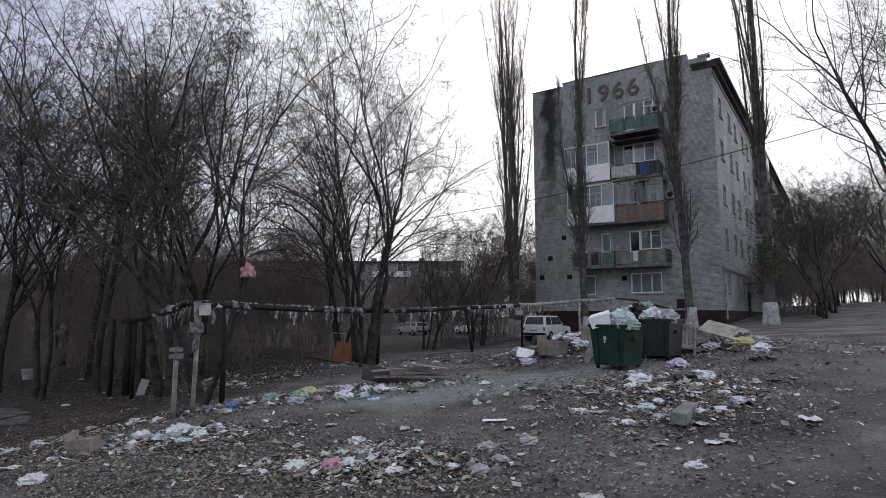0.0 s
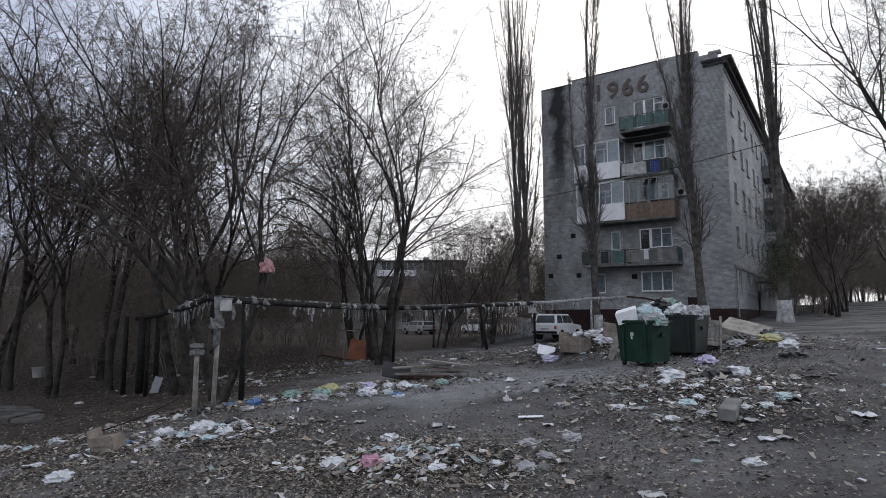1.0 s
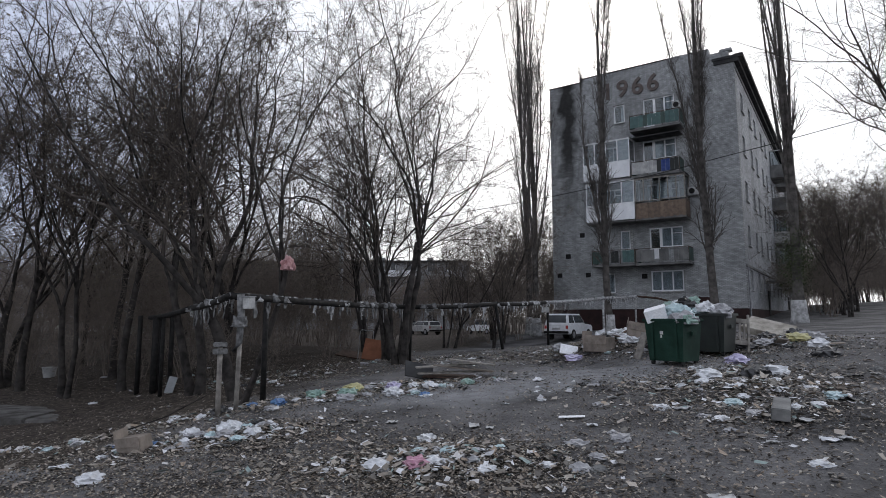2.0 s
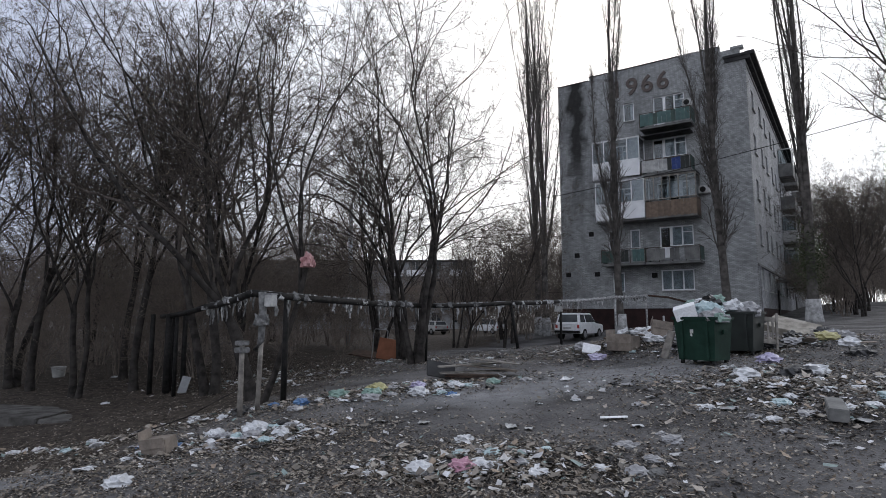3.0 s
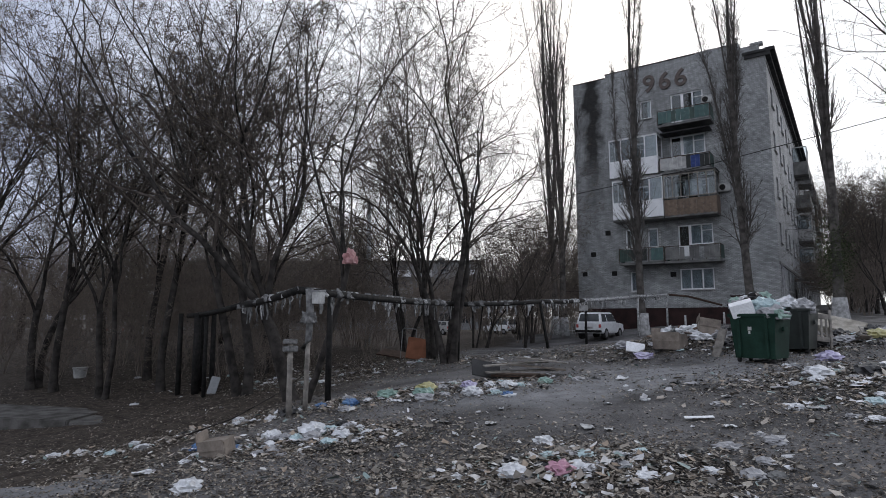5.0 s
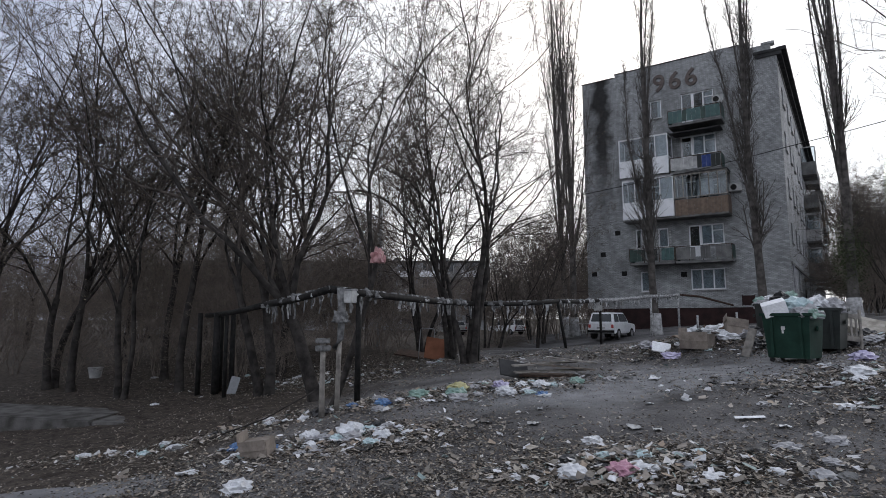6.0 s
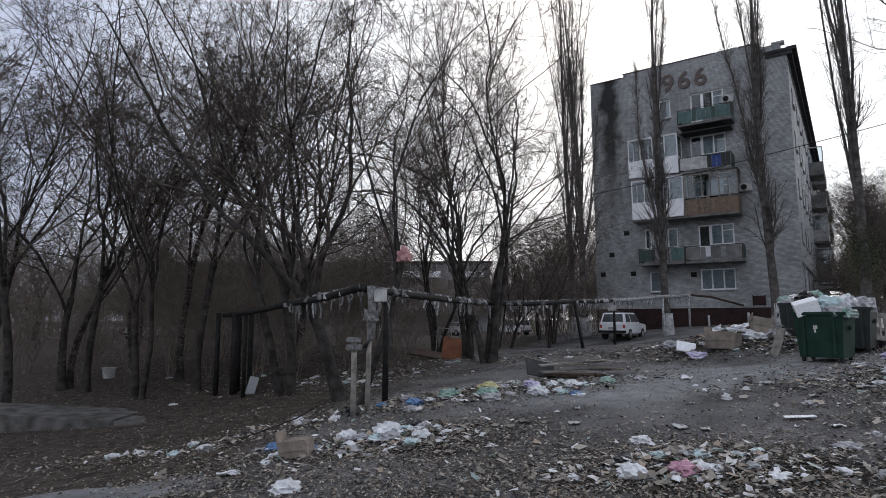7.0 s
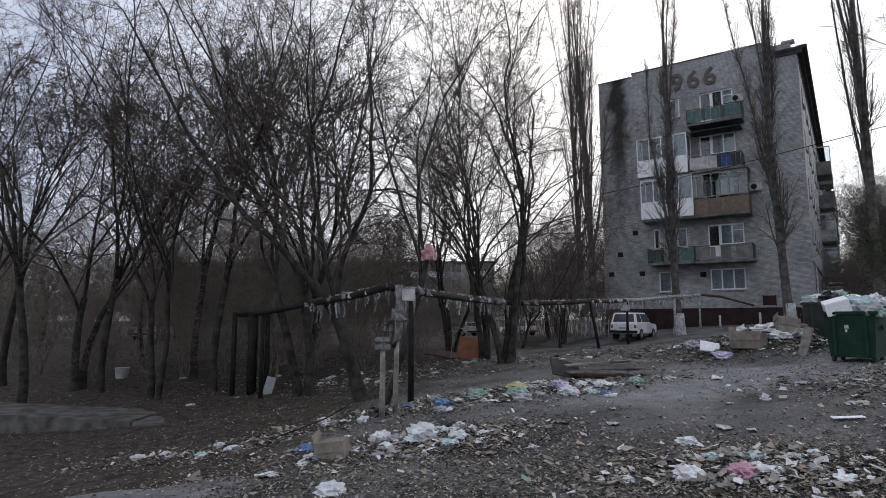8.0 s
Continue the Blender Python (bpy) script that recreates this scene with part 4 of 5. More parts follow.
for i in range(12):
    again(shrub, rt.uniform(3.0, 6.2), rt.uniform(14, 95), rt.uniform(0, 360), rt.uniform(0.8, 1.5))
for i in range(8):
    again(shrub, rt.uniform(2, 18), rt.uniform(125, 140), rt.uniform(0, 360), rt.uniform(1.2, 2.0))
stand(make_tree(17, "large spreading bare tree by the lane", 24.0, 1, (-0.08, -0.02), 0.26, 300, 0.18, 7, 36, (0, 4), 11, (8, 6), 4), 10.6, -8.5, 0)
for x, y, k in ((5.0, 17.0, 0.8), (4.4, 24.0, 0.9), (5.2, 33.0, 1.0), (4.8, 45.0, 1.1), (10.8, 44.0, 1.0), (12.4, 58.0, 1.2), (11.0, 75.0, 1.3), (4.6, 80.0, 1.5), (9.5, 112.0, 1.6), (6.0, 118.0, 1.6), (13.5, 100.0, 1.6), (3.0, 108.0, 1.6)):
    again(brush, x, y, 47 * y, k)
for x, y, k, t in ((5.6, 3.5, 0.6, t_d), (4.8, 10.5, 0.75, t_f), (6.0, 13.5, 0.7, t_d), (8.8, 96.0, 0.9, t_f), (6.4, 102.0, 1.0, t_d), (11.0, 90.0, 0.9, t_f), (8.0, 126.0, 1.1, t_f)):
    again(t, x, y, 31 * y, k)
for i in range(10):
    again(brush, 3.5 + 1.2 * i, 104 + 3 * (i % 4), 77 * i, 1.5)

# far apartment blocks behind the thicket
def far_block(x, y, turn, length, storeys, label):
    h = empty("apartment_building", (x, y, ground_z(x, y) - 0.5), label, "building", "far blocks", turn=turn)
    H = storeys * 2.75 + 0.2
    part("wall", boxes((0, 0, 0, length, 11, H)), M_SIDE, h)
    part("roof", boxes((-0.4, -0.4, H, length + 0.4, 11.4, H + 0.3)), M_SLATE, h)
    for i in range(6):
        part("chimney", boxes((4 + i * 8.2, 4.0, H + 0.301, 5 + i * 8.2, 4.8, H + 1.2)), M_CONC, h)
    for st in range(storeys):
        z = 1.5 + st * 2.75
        for i in range(int(length / 3.4)):
            u = 1.0 + i * 3.4
            w = new("window")
            w.parent = h
            part("pane", boxes((u, -0.03, z, u + 1.5, -0.004, z + 1.5)), M_DARKGLASS, w)
            part("frame", boxes((u - 0.08, -0.05, z - 0.06, u, 0.0, z + 1.56), (u + 1.5, -0.05, z - 0.06, u + 1.58, 0.0, z + 1.56), (u + 0.71, -0.05, z, u + 0.79, -0.031, z + 1.5)), M_OLDWHITE, w)
            if i % 3 != 1 and st > 0:
                b = new("balcony")
                b.parent = h
                m = rw.choice((M_OLDWHITE, M_TEAL, M_CONC, M_WOODPANEL, M_WHITE))
                part("slab", boxes((u - 0.6, -1.1, z - 1.05, u + 2.2, -0.003, z - 0.9)), M_CONC, b)
                part("front_panel", boxes((u - 0.6, -1.1, z - 0.899, u + 2.2, -1.05, z + 0.1), (u + 2.15, -1.049, z - 0.899, u + 2.2, -0.06, z + 0.1)), m, b)
    return h


far_block(-88.0, 8.0, 34, 52, 4, "distant grey four-storey block behind bare trees")


# ---- pipe on posts ----
pipe = empty("heating_pipe", (0, 0, 0), "rusty overground heating pipe with torn hanging lagging", "pipe")
LINE = [(-16.2, -31.9, 0.2), (-10.4, -33.95, 0.48), (-6.25, -35.6, 0.72), (-8.05, -26.5, 0.6), (-6.9, -22.0, 0.78), (-7.4, -15.6, 0.98), (-6.5, -9.7, 1.35), (-6.3, -3.7, 1.62)]
for i, (a, b) in enumerate(zip(LINE, LINE[1:])):
    va, vb = Vector(a), Vector(b)
    pts = [va.lerp(vb, t / 6) + Vector((0, 0, -0.05 * math.sin(math.pi * t / 6))) for t in range(7)]
    part("pipe_length", tube_line([tuple(p) for p in pts], 0.085, 10), M_LAG if i > 4 else M_BLACKIRON, pipe, smooth=True)
part("pipe_length", tube_line([(-6.3, -3.7, 1.62), (-5.2, -2.6, 1.5), (-3.6, -0.1, 0.95)], 0.07, 10), M_RUST, pipe)
rp = random.Random(9)
nrp = np.random.default_rng(9)
for i, (a, b) in enumerate(zip(LINE[1:-1], LINE[2:])):
    va, vb = Vector(a), Vector(b)
    along = (vb - va).normalized()
    for _ in range(int((vb - va).length * (7.0 if i < 2 else 8.0))):
        t = rp.random()
        c = va.lerp(vb, t)
        n, w = rp.uniform(0.15, 0.6) * rp.choice((0.4, 0.7, 1)), rp.uniform(0.02, 0.13 if i < 2 else 0.16)
        bm = bmesh.new()
        prev = None
        side = along.cross(Vector((0, 0, 1))) * 0.012
        for j in range(5):
            q = along * (w * (1 - 0.16 * j) * rp.uniform(0.35, 1.35))
            o = c + Vector((rp.uniform(-0.03, 0.03), rp.uniform(-0.03, 0.03), 0.08 - (n + 0.08) * j / 4))
            row = [bm.verts.new(o - q - side), bm.verts.new(o + q - side), bm.verts.new(o + q + side), bm.verts.new(o - q + side)]
            if prev:
                for e in range(4):
                    bm.faces.new((prev[e], prev[(e + 1) % 4], row[(e + 1) % 4], row[e]))
            else:
                bm.faces.new(row)
            prev = row
        bm.faces.new(prev[::-1])
        part("rag", bm, M_LAG if rp.random() < (0.35 if i < 2 else 0.6) else M_RAG, pipe)
    for _ in range(int((vb - va).length * 1.6)):
        c = va.lerp(vb, rp.random())
        bm = lump(rp, rp.uniform(0.07, 0.14), 0.9, 0.6, level=2)
        bmesh.ops.translate(bm, vec=c - Vector((0, 0, 0.1)), verts=bm.verts)
        part("lagging_tuft", bm, M_LAG if i > 2 or rp.random() < 0.3 else M_RAG, pipe)


def post(x, y, top, radius, mat, lean=(0.0, 0.0), label="weathered wooden post under a pipe", sides=8):
    z = ground_z(x, y) - 0.15
    p = empty("post", (x, y, z), label, "post", "pipe posts")
    part("shaft", tube_line([(0, 0, 0), (lean[0] * 0.5, lean[1] * 0.5, (top - z) * 0.5), (lean[0], lean[1], top - z)], radius, sides, 0.9), mat, p, smooth=True)
    return p


w1 = post(-6.05, -35.95, -0.35, 0.06, M_OLDWOOD)
w2 = post(-6.17, -35.4, 0.7, 0.055, M_OLDWOOD, (0.03, 0.05))
part("cap_box", boxes((-0.12, -0.12, 1.5, 0.12, 0.12, 1.62), (-0.14, -0.1, 1.66, 0.1, 0.12, 1.76), bevel=0.015), M_RAG, w1, "grey rag-wrapped head")
post(-6.6, -34.3, 0.72, 0.075, M_BLACKIRON, (0.02, 0.0), "black iron post under a pipe")
for x, y, top, lean in ((-8.05, -26.5, 0.6, (0.05, 0.05)), (-6.6, -21.9, 0.78, (-0.3, -0.1)), (-7.4, -15.6, 0.95, (0, 0)), (-6.5, -9.7, 1.35, (0, 0)), (-6.3, -3.9, 1.62, (0, 0))):
    post(x, y, top, 0.07, M_LAG if y > -12 else M_BLACKIRON, lean, "pale wrapped post under a pipe" if y > -12 else "black iron post under a pipe")
for x, y, r in ((-15.3, -32.75, 0.09), (-14.7, -32.5, 0.13), (-14.45, -32.05, 0.09), (-14.95, -32.15, 0.08), (-13.9, -32.7, 0.07)):
    post(x, y, 0.28, r, M_BLACKIRON, (0, 0), "thick black post in the thicket")
sign = empty("notice_box", (-7.42, -15.75, 0.6), "small pale notice tied to a black post", "notice")
part("plate", boxes((-0.22, -0.1, -0.14, 0.22, -0.07, 0.14), bevel=0.008), M_OLDWHITE, sign)
box_a = empty("junction_box", (-5.85, -35.42, 0.42), "pale metal box hung below a pipe", "box")
part("case", boxes((-0.16, -0.09, 0, 0.16, 0.09, 0.26), bevel=0.012), M_OLDWHITE, box_a)
part("lid", boxes((-0.17, -0.1, 0.262, 0.17, 0.1, 0.29)), M_STEEL, box_a)
wrap = empty("pipe_elbow", (-6.0, -35.5, 0.0), "vertical pipe elbow bandaged with torn lagging", "pipe")
part("riser", tube_line([(0, 0, 0.75), (0.02, 0.02, 0.2), (0.0, 0.0, -0.35), (-0.12, -0.05, -0.55)], 0.09, 10, 0.7), M_RAG, wrap, smooth=True)
part("bandage", lump(rp, 0.15, 1.2, 0.4), M_RAG, wrap)
flag = empty("snagged_bag", (-6.54, -33.66, 1.45), "faded red plastic bag snagged on a branch", "plastic bag")
part("film", lump(rp, 0.15, 1.5, 0.5), M_BAGS["faded red"], flag)

# ---- wire across the gable ----
wire = empty("overhead_wire", (0, 0, 0), "thin black overhead wire crossing the gable", "cable")
part("strand", tube_line([(-40, -3.0, 8.4), (-24, -3.0, 8.75), (-12.9, -3.0, 9.3), (-4.8, -3.0, 10.0), (2.3, -3.0, 10.95), (6.7, -3.0, 11.6), (20, -3.0, 13.6)], 0.025, 5), M_BLACKIRON, wire)


# ---- rubbish containers ----
def container(x, y, turn, mat, label, lidless=True):
    z = ground_z(x, y)
    c = empty("waste_container", (x, y, z), label, "waste container", "waste containers", turn=turn)
    bm = bmesh.new()
    a, b, h, t = (0.43, 0.4), (0.5, 0.48), 1.1, 0.02
    rings = []
    for (hx, hy), zz in ((a, 0.1), (b, h), ((b[0] - t, b[1] - t), h), ((a[0] - t, a[1] - t), 0.12)):
        rings.append([bm.verts.new((sx * hx, sy * hy, zz)) for sx, sy in ((-1, -1), (1, -1), (1, 1), (-1, 1))])
    for p, q in zip(rings, rings[1:]):
        for i in range(4):
            bm.faces.new((p[i], p[(i + 1) % 4], q[(i + 1) % 4], q[i]))
    bm.faces.new(rings[0][::-1])
    bm.faces.new(rings[3])
    part("body", bm, mat, c)
    part("rim", boxes((-0.54, -0.52, h - 0.05, 0.54, -0.485, h + 0.02), (-0.54, 0.485, h - 0.05, 0.54, 0.52, h + 0.02), (-0.54, -0.484, h - 0.05, -0.505, 0.484, h + 0.02), (0.505, -0.484, h - 0.05, 0.54, 0.484, h + 0.02), bevel=0.01), mat, c)
    for sx in (-0.3, 0.3):
        part("rib", boxes((sx - 0.03, -0.495, 0.14, sx + 0.03, -0.42, h - 0.06)), mat, c)
    for sx in (-0.56, 0.5):
        part("lifting_lug", boxes((sx, -0.12, 0.72, sx + 0.05, 0.12, 0.82), bevel=0.01), mat, c)
    for sx in (-0.38, 0.38):
        for sy in (-0.32, 0.32):
            part("castor", tube_line([(sx - 0.03, sy, 0.06), (sx + 0.03, sy, 0.06)], 0.06, 10), M_TYRE, c)
    return c


def bag(x, y, size, colour, label=None, z=None, squash=0.6, group="rubbish bags"):
    zz = ground_z(x, y) - 0.02 if z is None else z
    b = empty("rubbish_bag", (x, y, zz), label or "crumpled %s plastic rubbish bag lying in litter" % colour, "rubbish bag", group, turn=rp.uniform(0, 360))
    part("film", lump(rp, size, squash, 0.4), M_BAGS[colour], b)
    return b


C1, C2, C3 = (1.9, -28.7), (2.4, -26.5), (1.15, -24.7)
container(*C1, -14, M_BIN, "dark green steel waste container heaped with bags")
container(*C2, -10, M_BINDARK, "sooty dark waste container overflowing with bags")
container(*C3, 6, M_BINDARK, "black waste container behind the rubbish heap")
part("stencil", boxes((-0.1, -0.475, 0.74, -0.02, -0.465, 0.82), (-0.09, -0.475, 0.66, -0.05, -0.465, 0.73)), M_OLDWHITE, bpy.data.objects["waste_container"])
for (cx, cy) in (C1, C2, C3):
    top = ground_z(cx, cy) + 1.03
    for i in range(12):
        u, v = rp.uniform(-0.36, 0.36), rp.uniform(-0.34, 0.34)
        bag(cx + u, cy + v, rp.uniform(0.15, 0.3), rp.choice(("white", "aqua", "grey", "aqua", "grey", "white", "green", "blue", "black", "aqua")), "knotted pale rubbish bag heaped in a container", top + rp.uniform(-0.1, 0.16), 0.75, "bags in the containers")


def carton(x, y, w, d, h, turn, label, mat=None, tip=(0, 0), z=None):
    zz = ground_z(x, y) - 0.01 if z is None else z
    c = empty("carton", (x, y, zz), label, "carton", turn=turn)
    c.matrix_world = c.matrix_world @ pose(0, 0, 0, tip[0], tip[1], 0)
    m = mat or M_CARD
    part("body", boxes((-w / 2, -d / 2, 0, w / 2, d / 2, h), bevel=0.012), m, c)
    part("flap", boxes((-w / 2, -d / 2 - 0.015, h * 0.55, w / 2, -d / 2 - 0.004, h * 1.12)), m, c)
    part("flap", boxes((-w / 2 - 0.02, -d / 2, h - 0.02, -w / 2 - 0.004, d / 2, h + 0.16)), m, c)
    return c



carton(-5.05, -38.28, 0.46, 0.36, 0.28, 25, "crushed brown cardboard carton lying in leaves", None, (6, -8))

carton(-0.5, -27.3, 0.8, 0.45, 0.42, -16, "grey cardboard carton standing among rubbish")
carton(0.35, -26.6, 0.55, 0.4, 0.42, 20, "brown carton tipped against rubbish", None, (-20, 10))


def board(name, x, y, z, w, d, h, rot, mat, label, category, group=""):
    b = empty(name, (x, y, z), label, category, group)
    b.matrix_world = pose(x, y, z, *rot)
    part("slab", boxes((-w / 2, -d / 2, 0, w / 2, d / 2, h), bevel=min(0.012, h / 3)), mat, b)
    return b


for dx, dy, dz, long, wide, rot, m in ((0.1, 0.15, 0.0, 1.9, 0.6, (2, 1, 30), M_RUST), (0.0, -0.05, 0.12, 1.8, 0.3, (1, -2, 38), M_OLDWOOD), (0.3, 0.1, 0.23, 1.6, 0.4, (-2, 5, 24), M_CARD), (-0.1, -0.1, 0.3, 1.7, 0.24, (3, -3, 44), M_OLDWOOD), (0.55, 0.1, 0.4, 1.25, 0.45, (-3, 6, 19), M_OLDWOOD), (-0.85, -0.35, 0.15, 0.8, 0.5, (52, 12, 50), M_SLATE)):
    board("plank", -3.35 + dx, -30.7 + dy, ground_z(-3.3, -30.7) + 0.05 + dz, long, wide, 0.035, rot, m, "discarded weathered board heaped on bare dirt", "plank", "discarded planks")
board("pale_board", -14.1, -32.3, ground_z(-14.1, -32.3) - 0.02, 0.34, 0.03, 0.6, (-16, 8, 20), M_POLE, "pale board leaning against black posts", "board")
board("white_panel", -1.5, -27.2, ground_z(-1.5, -27.2) + 0.02, 0.52, 0.06, 0.34, (-38, 10, 22), M_WHITE, "white plastic panel propped against rubbish", "panel")
board("polystyrene_box", C1[0] - 0.3, C1[1] - 0.2, ground_z(*C1) + 1.1, 0.5, 0.4, 0.3, (14, -16, 8), M_WHITE, "white polystyrene box lying on a heap of bags", "box")
board("orange_panel", -10.1, -26.3, ground_z(-10.1, -26.3), 0.78, 0.05, 0.95, (-34, 10, 38), M_ORANGE, "rusty orange panel leaning in the litter", "panel")
board("rusty_sheet", -11.3, -25.6, ground_z(-11.3, -25.6) + 0.1, 1.9, 0.9, 0.05, (10, 8, 20), M_RUST, "bent rusty steel sheet lying by a tree", "metal sheet")
board("mattress", 3.25, -21.4, ground_z(3.8, -21.6) + 0.2, 1.45, 0.85, 0.24, (24, 14, -14), M_CREAM, "stained cream mattress propped on rubbish", "mattress")
board("plank", 0.75, -27.9, ground_z(0.75, -27.9), 0.22, 0.04, 0.75, (-14, 12, -20), M_OLDWOOD, "short board leaning against a green container", "plank", "discarded planks")
bed = empty("bed_end", (2.95, -26.15, ground_z(2.95, -26.15)), "broken wooden bed end standing behind containers", "bed end", turn=30)
bed.matrix_world = bed.matrix_world @ pose(0, 0, 0, -10, 6, 0)
for x0 in (-0.32, 0.27):
    part("post", boxes((x0, -0.03, 0, x0 + 0.06, 0.03, 1.1), bevel=0.008), M_OLDWOOD, bed)
for x0 in (-0.2, -0.08, 0.05, 0.17):
    part("slat", boxes((x0, -0.01, 0.371, x0 + 0.05, 0.01, 0.849)), M_OLDWOOD, bed)
for z0 in (0.25, 0.85):
    part("rail", boxes((-0.258, -0.015, z0, 0.268, 0.015, z0 + 0.12)), M_OLDWOOD, bed)
board("concrete_block", 4.6, -33.8, ground_z(4.6, -33.8) - 0.03, 0.24, 1.4, 0.17, (0, 3, 4), M_CONC, "broken concrete kerb piece lying on dirt", "concrete block")
board("paper_sheet", 1.7, -34.8, ground_z(1.7, -34.8) + 0.03, 0.42, 0.12, 0.012, (3, -4, 20), M_WHITE, "long white strip of board on dirt", "board strip")
pole = empty("concrete_pole", (-20.3, -17.6, ground_z(-20.3, -17.6) - 0.2), "pale grey concrete pole standing among trees", "pole")
part("shaft", tube_line([(0, 0, 0), (0, 0, 4.5), (0, 0, 9.0)], 0.17, 10, 0.7), M_POLE, pole, smooth=True)
rack = empty("bent_frame", (-10.75, -26.0, ground_z(-10.75, -26.0)), "bent thin metal frame standing in litter", "metal frame", turn=30)
part("tube", tube_line([(-0.25, 0, 0), (-0.2, 0, 0.6), (-0.16, 0.02, 1.12), (-0.1, 0.02, 1.18), (0.36, 0, 1.14), (0.4, 0, 1.08), (0.3, -0.05, 0.0)], 0.018, 6), M_STEEL, rack)
slab = empty("concrete_slab", (-15.6, -35.7, ground_z(-14.5, -36.2) + 0.05), "cracked grey concrete slab edged by dead grass", "concrete slab", turn=33)
slab.matrix_world = slab.matrix_world @ pose(0, 0, 0, 0, 2.5, 0)
part("top", boxes((-6.0, -1.1, -0.5, 0.35, 1.0, 0.1), (0.37, -1.05, -0.5, 2.6, 0.95, 0.07), bevel=0.03), M_OLDCONC, slab)
tub = empty("plastic_tub", (-23.5, -32.2, ground_z(-23.5, -32.2)), "dirty white plastic tub standing in the thicket", "tub")
part("bowl", tube_line([(0, 0, 0), (0, 0, 0.4)], 0.22, 16, 1.25), M_OLDWHITE, tub)
part("rim", tube_line([(0, 0, 0.401), (0, 0, 0.44)], 0.3, 16), M_OLDWHITE, tub)


# ---- cars ----
def car(x, y, turn, paint, label, length=3.72, width=1.66, height=1.62):
    z = ground_z(x, y)
    c = empty("car", (x, y, z), label, "car", "parked cars", turn=turn)
    hw, L = width / 2, length
    sill, belt = 0.38, 0.98
    # side outline, front at +y
    low = [(-L / 2, 0.42), (-L / 2, 0.95), (L / 2 - 1.05, 0.98), (L / 2 - 0.05, 0.9), (L / 2, 0.5), (L / 2 - 0.1, 0.36), (-L / 2 + 0.1, 0.36)]
    bm = bmesh.new()
    f = [[bm.verts.new((s * hw, py, pz)) for py, pz in low] for s in (-1, 1)]
    bm.faces.new(f[0])
    bm.faces.new(f[1][::-1])
    for i in range(len(low)):
        j = (i + 1) % len(low)
        bm.faces.new((f[0][j], f[0][i], f[1][i], f[1][j]))
    bmesh.ops.recalc_face_normals(bm, faces=bm.faces[:])
    bmesh.ops.bevel(bm, geom=bm.edges[:], offset=0.05, segments=2, affect="EDGES")
    part("body", bm, paint, c, smooth=False)
    bm = bmesh.new()
    base = [(-hw + 0.04, -L / 2 + 0.02), (hw - 0.04, -L / 2 + 0.02), (hw - 0.04, L / 2 - 1.05), (-hw + 0.04, L / 2 - 1.05)]
    roof = [(-hw + 0.17, -L / 2 + 0.25), (hw - 0.17, -L / 2 + 0.25), (hw - 0.17, L / 2 - 1.65), (-hw + 0.17, L / 2 - 1.65)]
    lo = [bm.verts.new((px, py, 0.95)) for px, py in base]
    hi = [bm.verts.new((px, py, height)) for px, py in roof]
    bm.faces.new(hi)
    for i in range(4):
        bm.faces.new((lo[i], lo[(i + 1) % 4], hi[(i + 1) % 4], hi[i]))
    bmesh.ops.recalc_face_normals(bm, faces=bm.faces[:])
    bmesh.ops.bevel(bm, geom=bm.edges[:], offset=0.05, segments=2, affect="EDGES")
    part("cabin", bm, paint, c)

    def pane(i, u0, u1, v0, v1):
        a, b = Vector((*base[i], 0.95)), Vector((*base[(i + 1) % 4], 0.95))
        d, e = Vector((*roof[i], height)), Vector((*roof[(i + 1) % 4], height))
        pts = [a.lerp(b, u).lerp(d.lerp(e, u), v) for u, v in ((u0, v0), (u1, v0), (u1, v1), (u0, v1))]
        nrm = (pts[1] - pts[0]).cross(pts[3] - pts[0]).normalized()
        if nrm.dot((pts[0] + pts[2]) / 2 - Vector((0, (base[0][1] + base[2][1]) / 2, 1.2))) < 0:
            nrm = -nrm
        q = bmesh.new()
        vs = [q.verts.new(p + nrm * 0.008) for p in pts] + [q.verts.new(p - nrm * 0.01) for p in pts]
        for g in ((0, 1, 2, 3), (7, 6, 5, 4), (0, 4, 5, 1), (1, 5, 6, 2), (2, 6, 7, 3), (3, 7, 4, 0)):
            q.faces.new([vs[k] for k in g])
        part("window", q, M_DARKGLASS, c)
    pane(0, 0.08, 0.92, 0.18, 0.86)
    pane(2, 0.06, 0.94, 0.15, 0.88)
    for i, spans in ((1, ((0.06, 0.36), (0.4, 0.95))), (3, ((0.05, 0.6), (0.64, 0.94)))):
        for u0, u1 in spans:
            pane(i, u0, u1, 0.16, 0.86)
    for sx in (-1, 1):
        for wy in (-L / 2 + 0.72, L / 2 - 0.72):
            w = part("wheel", tube_line([(sx * (hw - 0.2), wy, 0.33), (sx * (hw + 0.01), wy, 0.33)], 0.33, 20), M_TYRE, c)
            part("rim", tube_line([(sx * (hw + 0.011), wy, 0.33), (sx * (hw + 0.02), wy, 0.33)], 0.2, 16), M_STEEL, w)
        part("tail_light", boxes((sx * (hw - 0.12) - 0.07, -L / 2 - 0.02, 0.7, sx * (hw - 0.12) + 0.07, -L / 2 + 0.02, 0.9)), M_RED, c)
        part("headlight", boxes((sx * (hw - 0.25) - 0.1, L / 2 - 0.08, 0.62, sx * (hw - 0.25) + 0.1, L / 2 + 0.01, 0.82)), M_WHITE, c)
        part("mirror", boxes((sx * (hw + 0.1) - 0.09, L / 2 - 1.35, 0.98, sx * (hw + 0.1) + 0.09, L / 2 - 1.28, 1.1), bevel=0.015), M_TYRE, c)
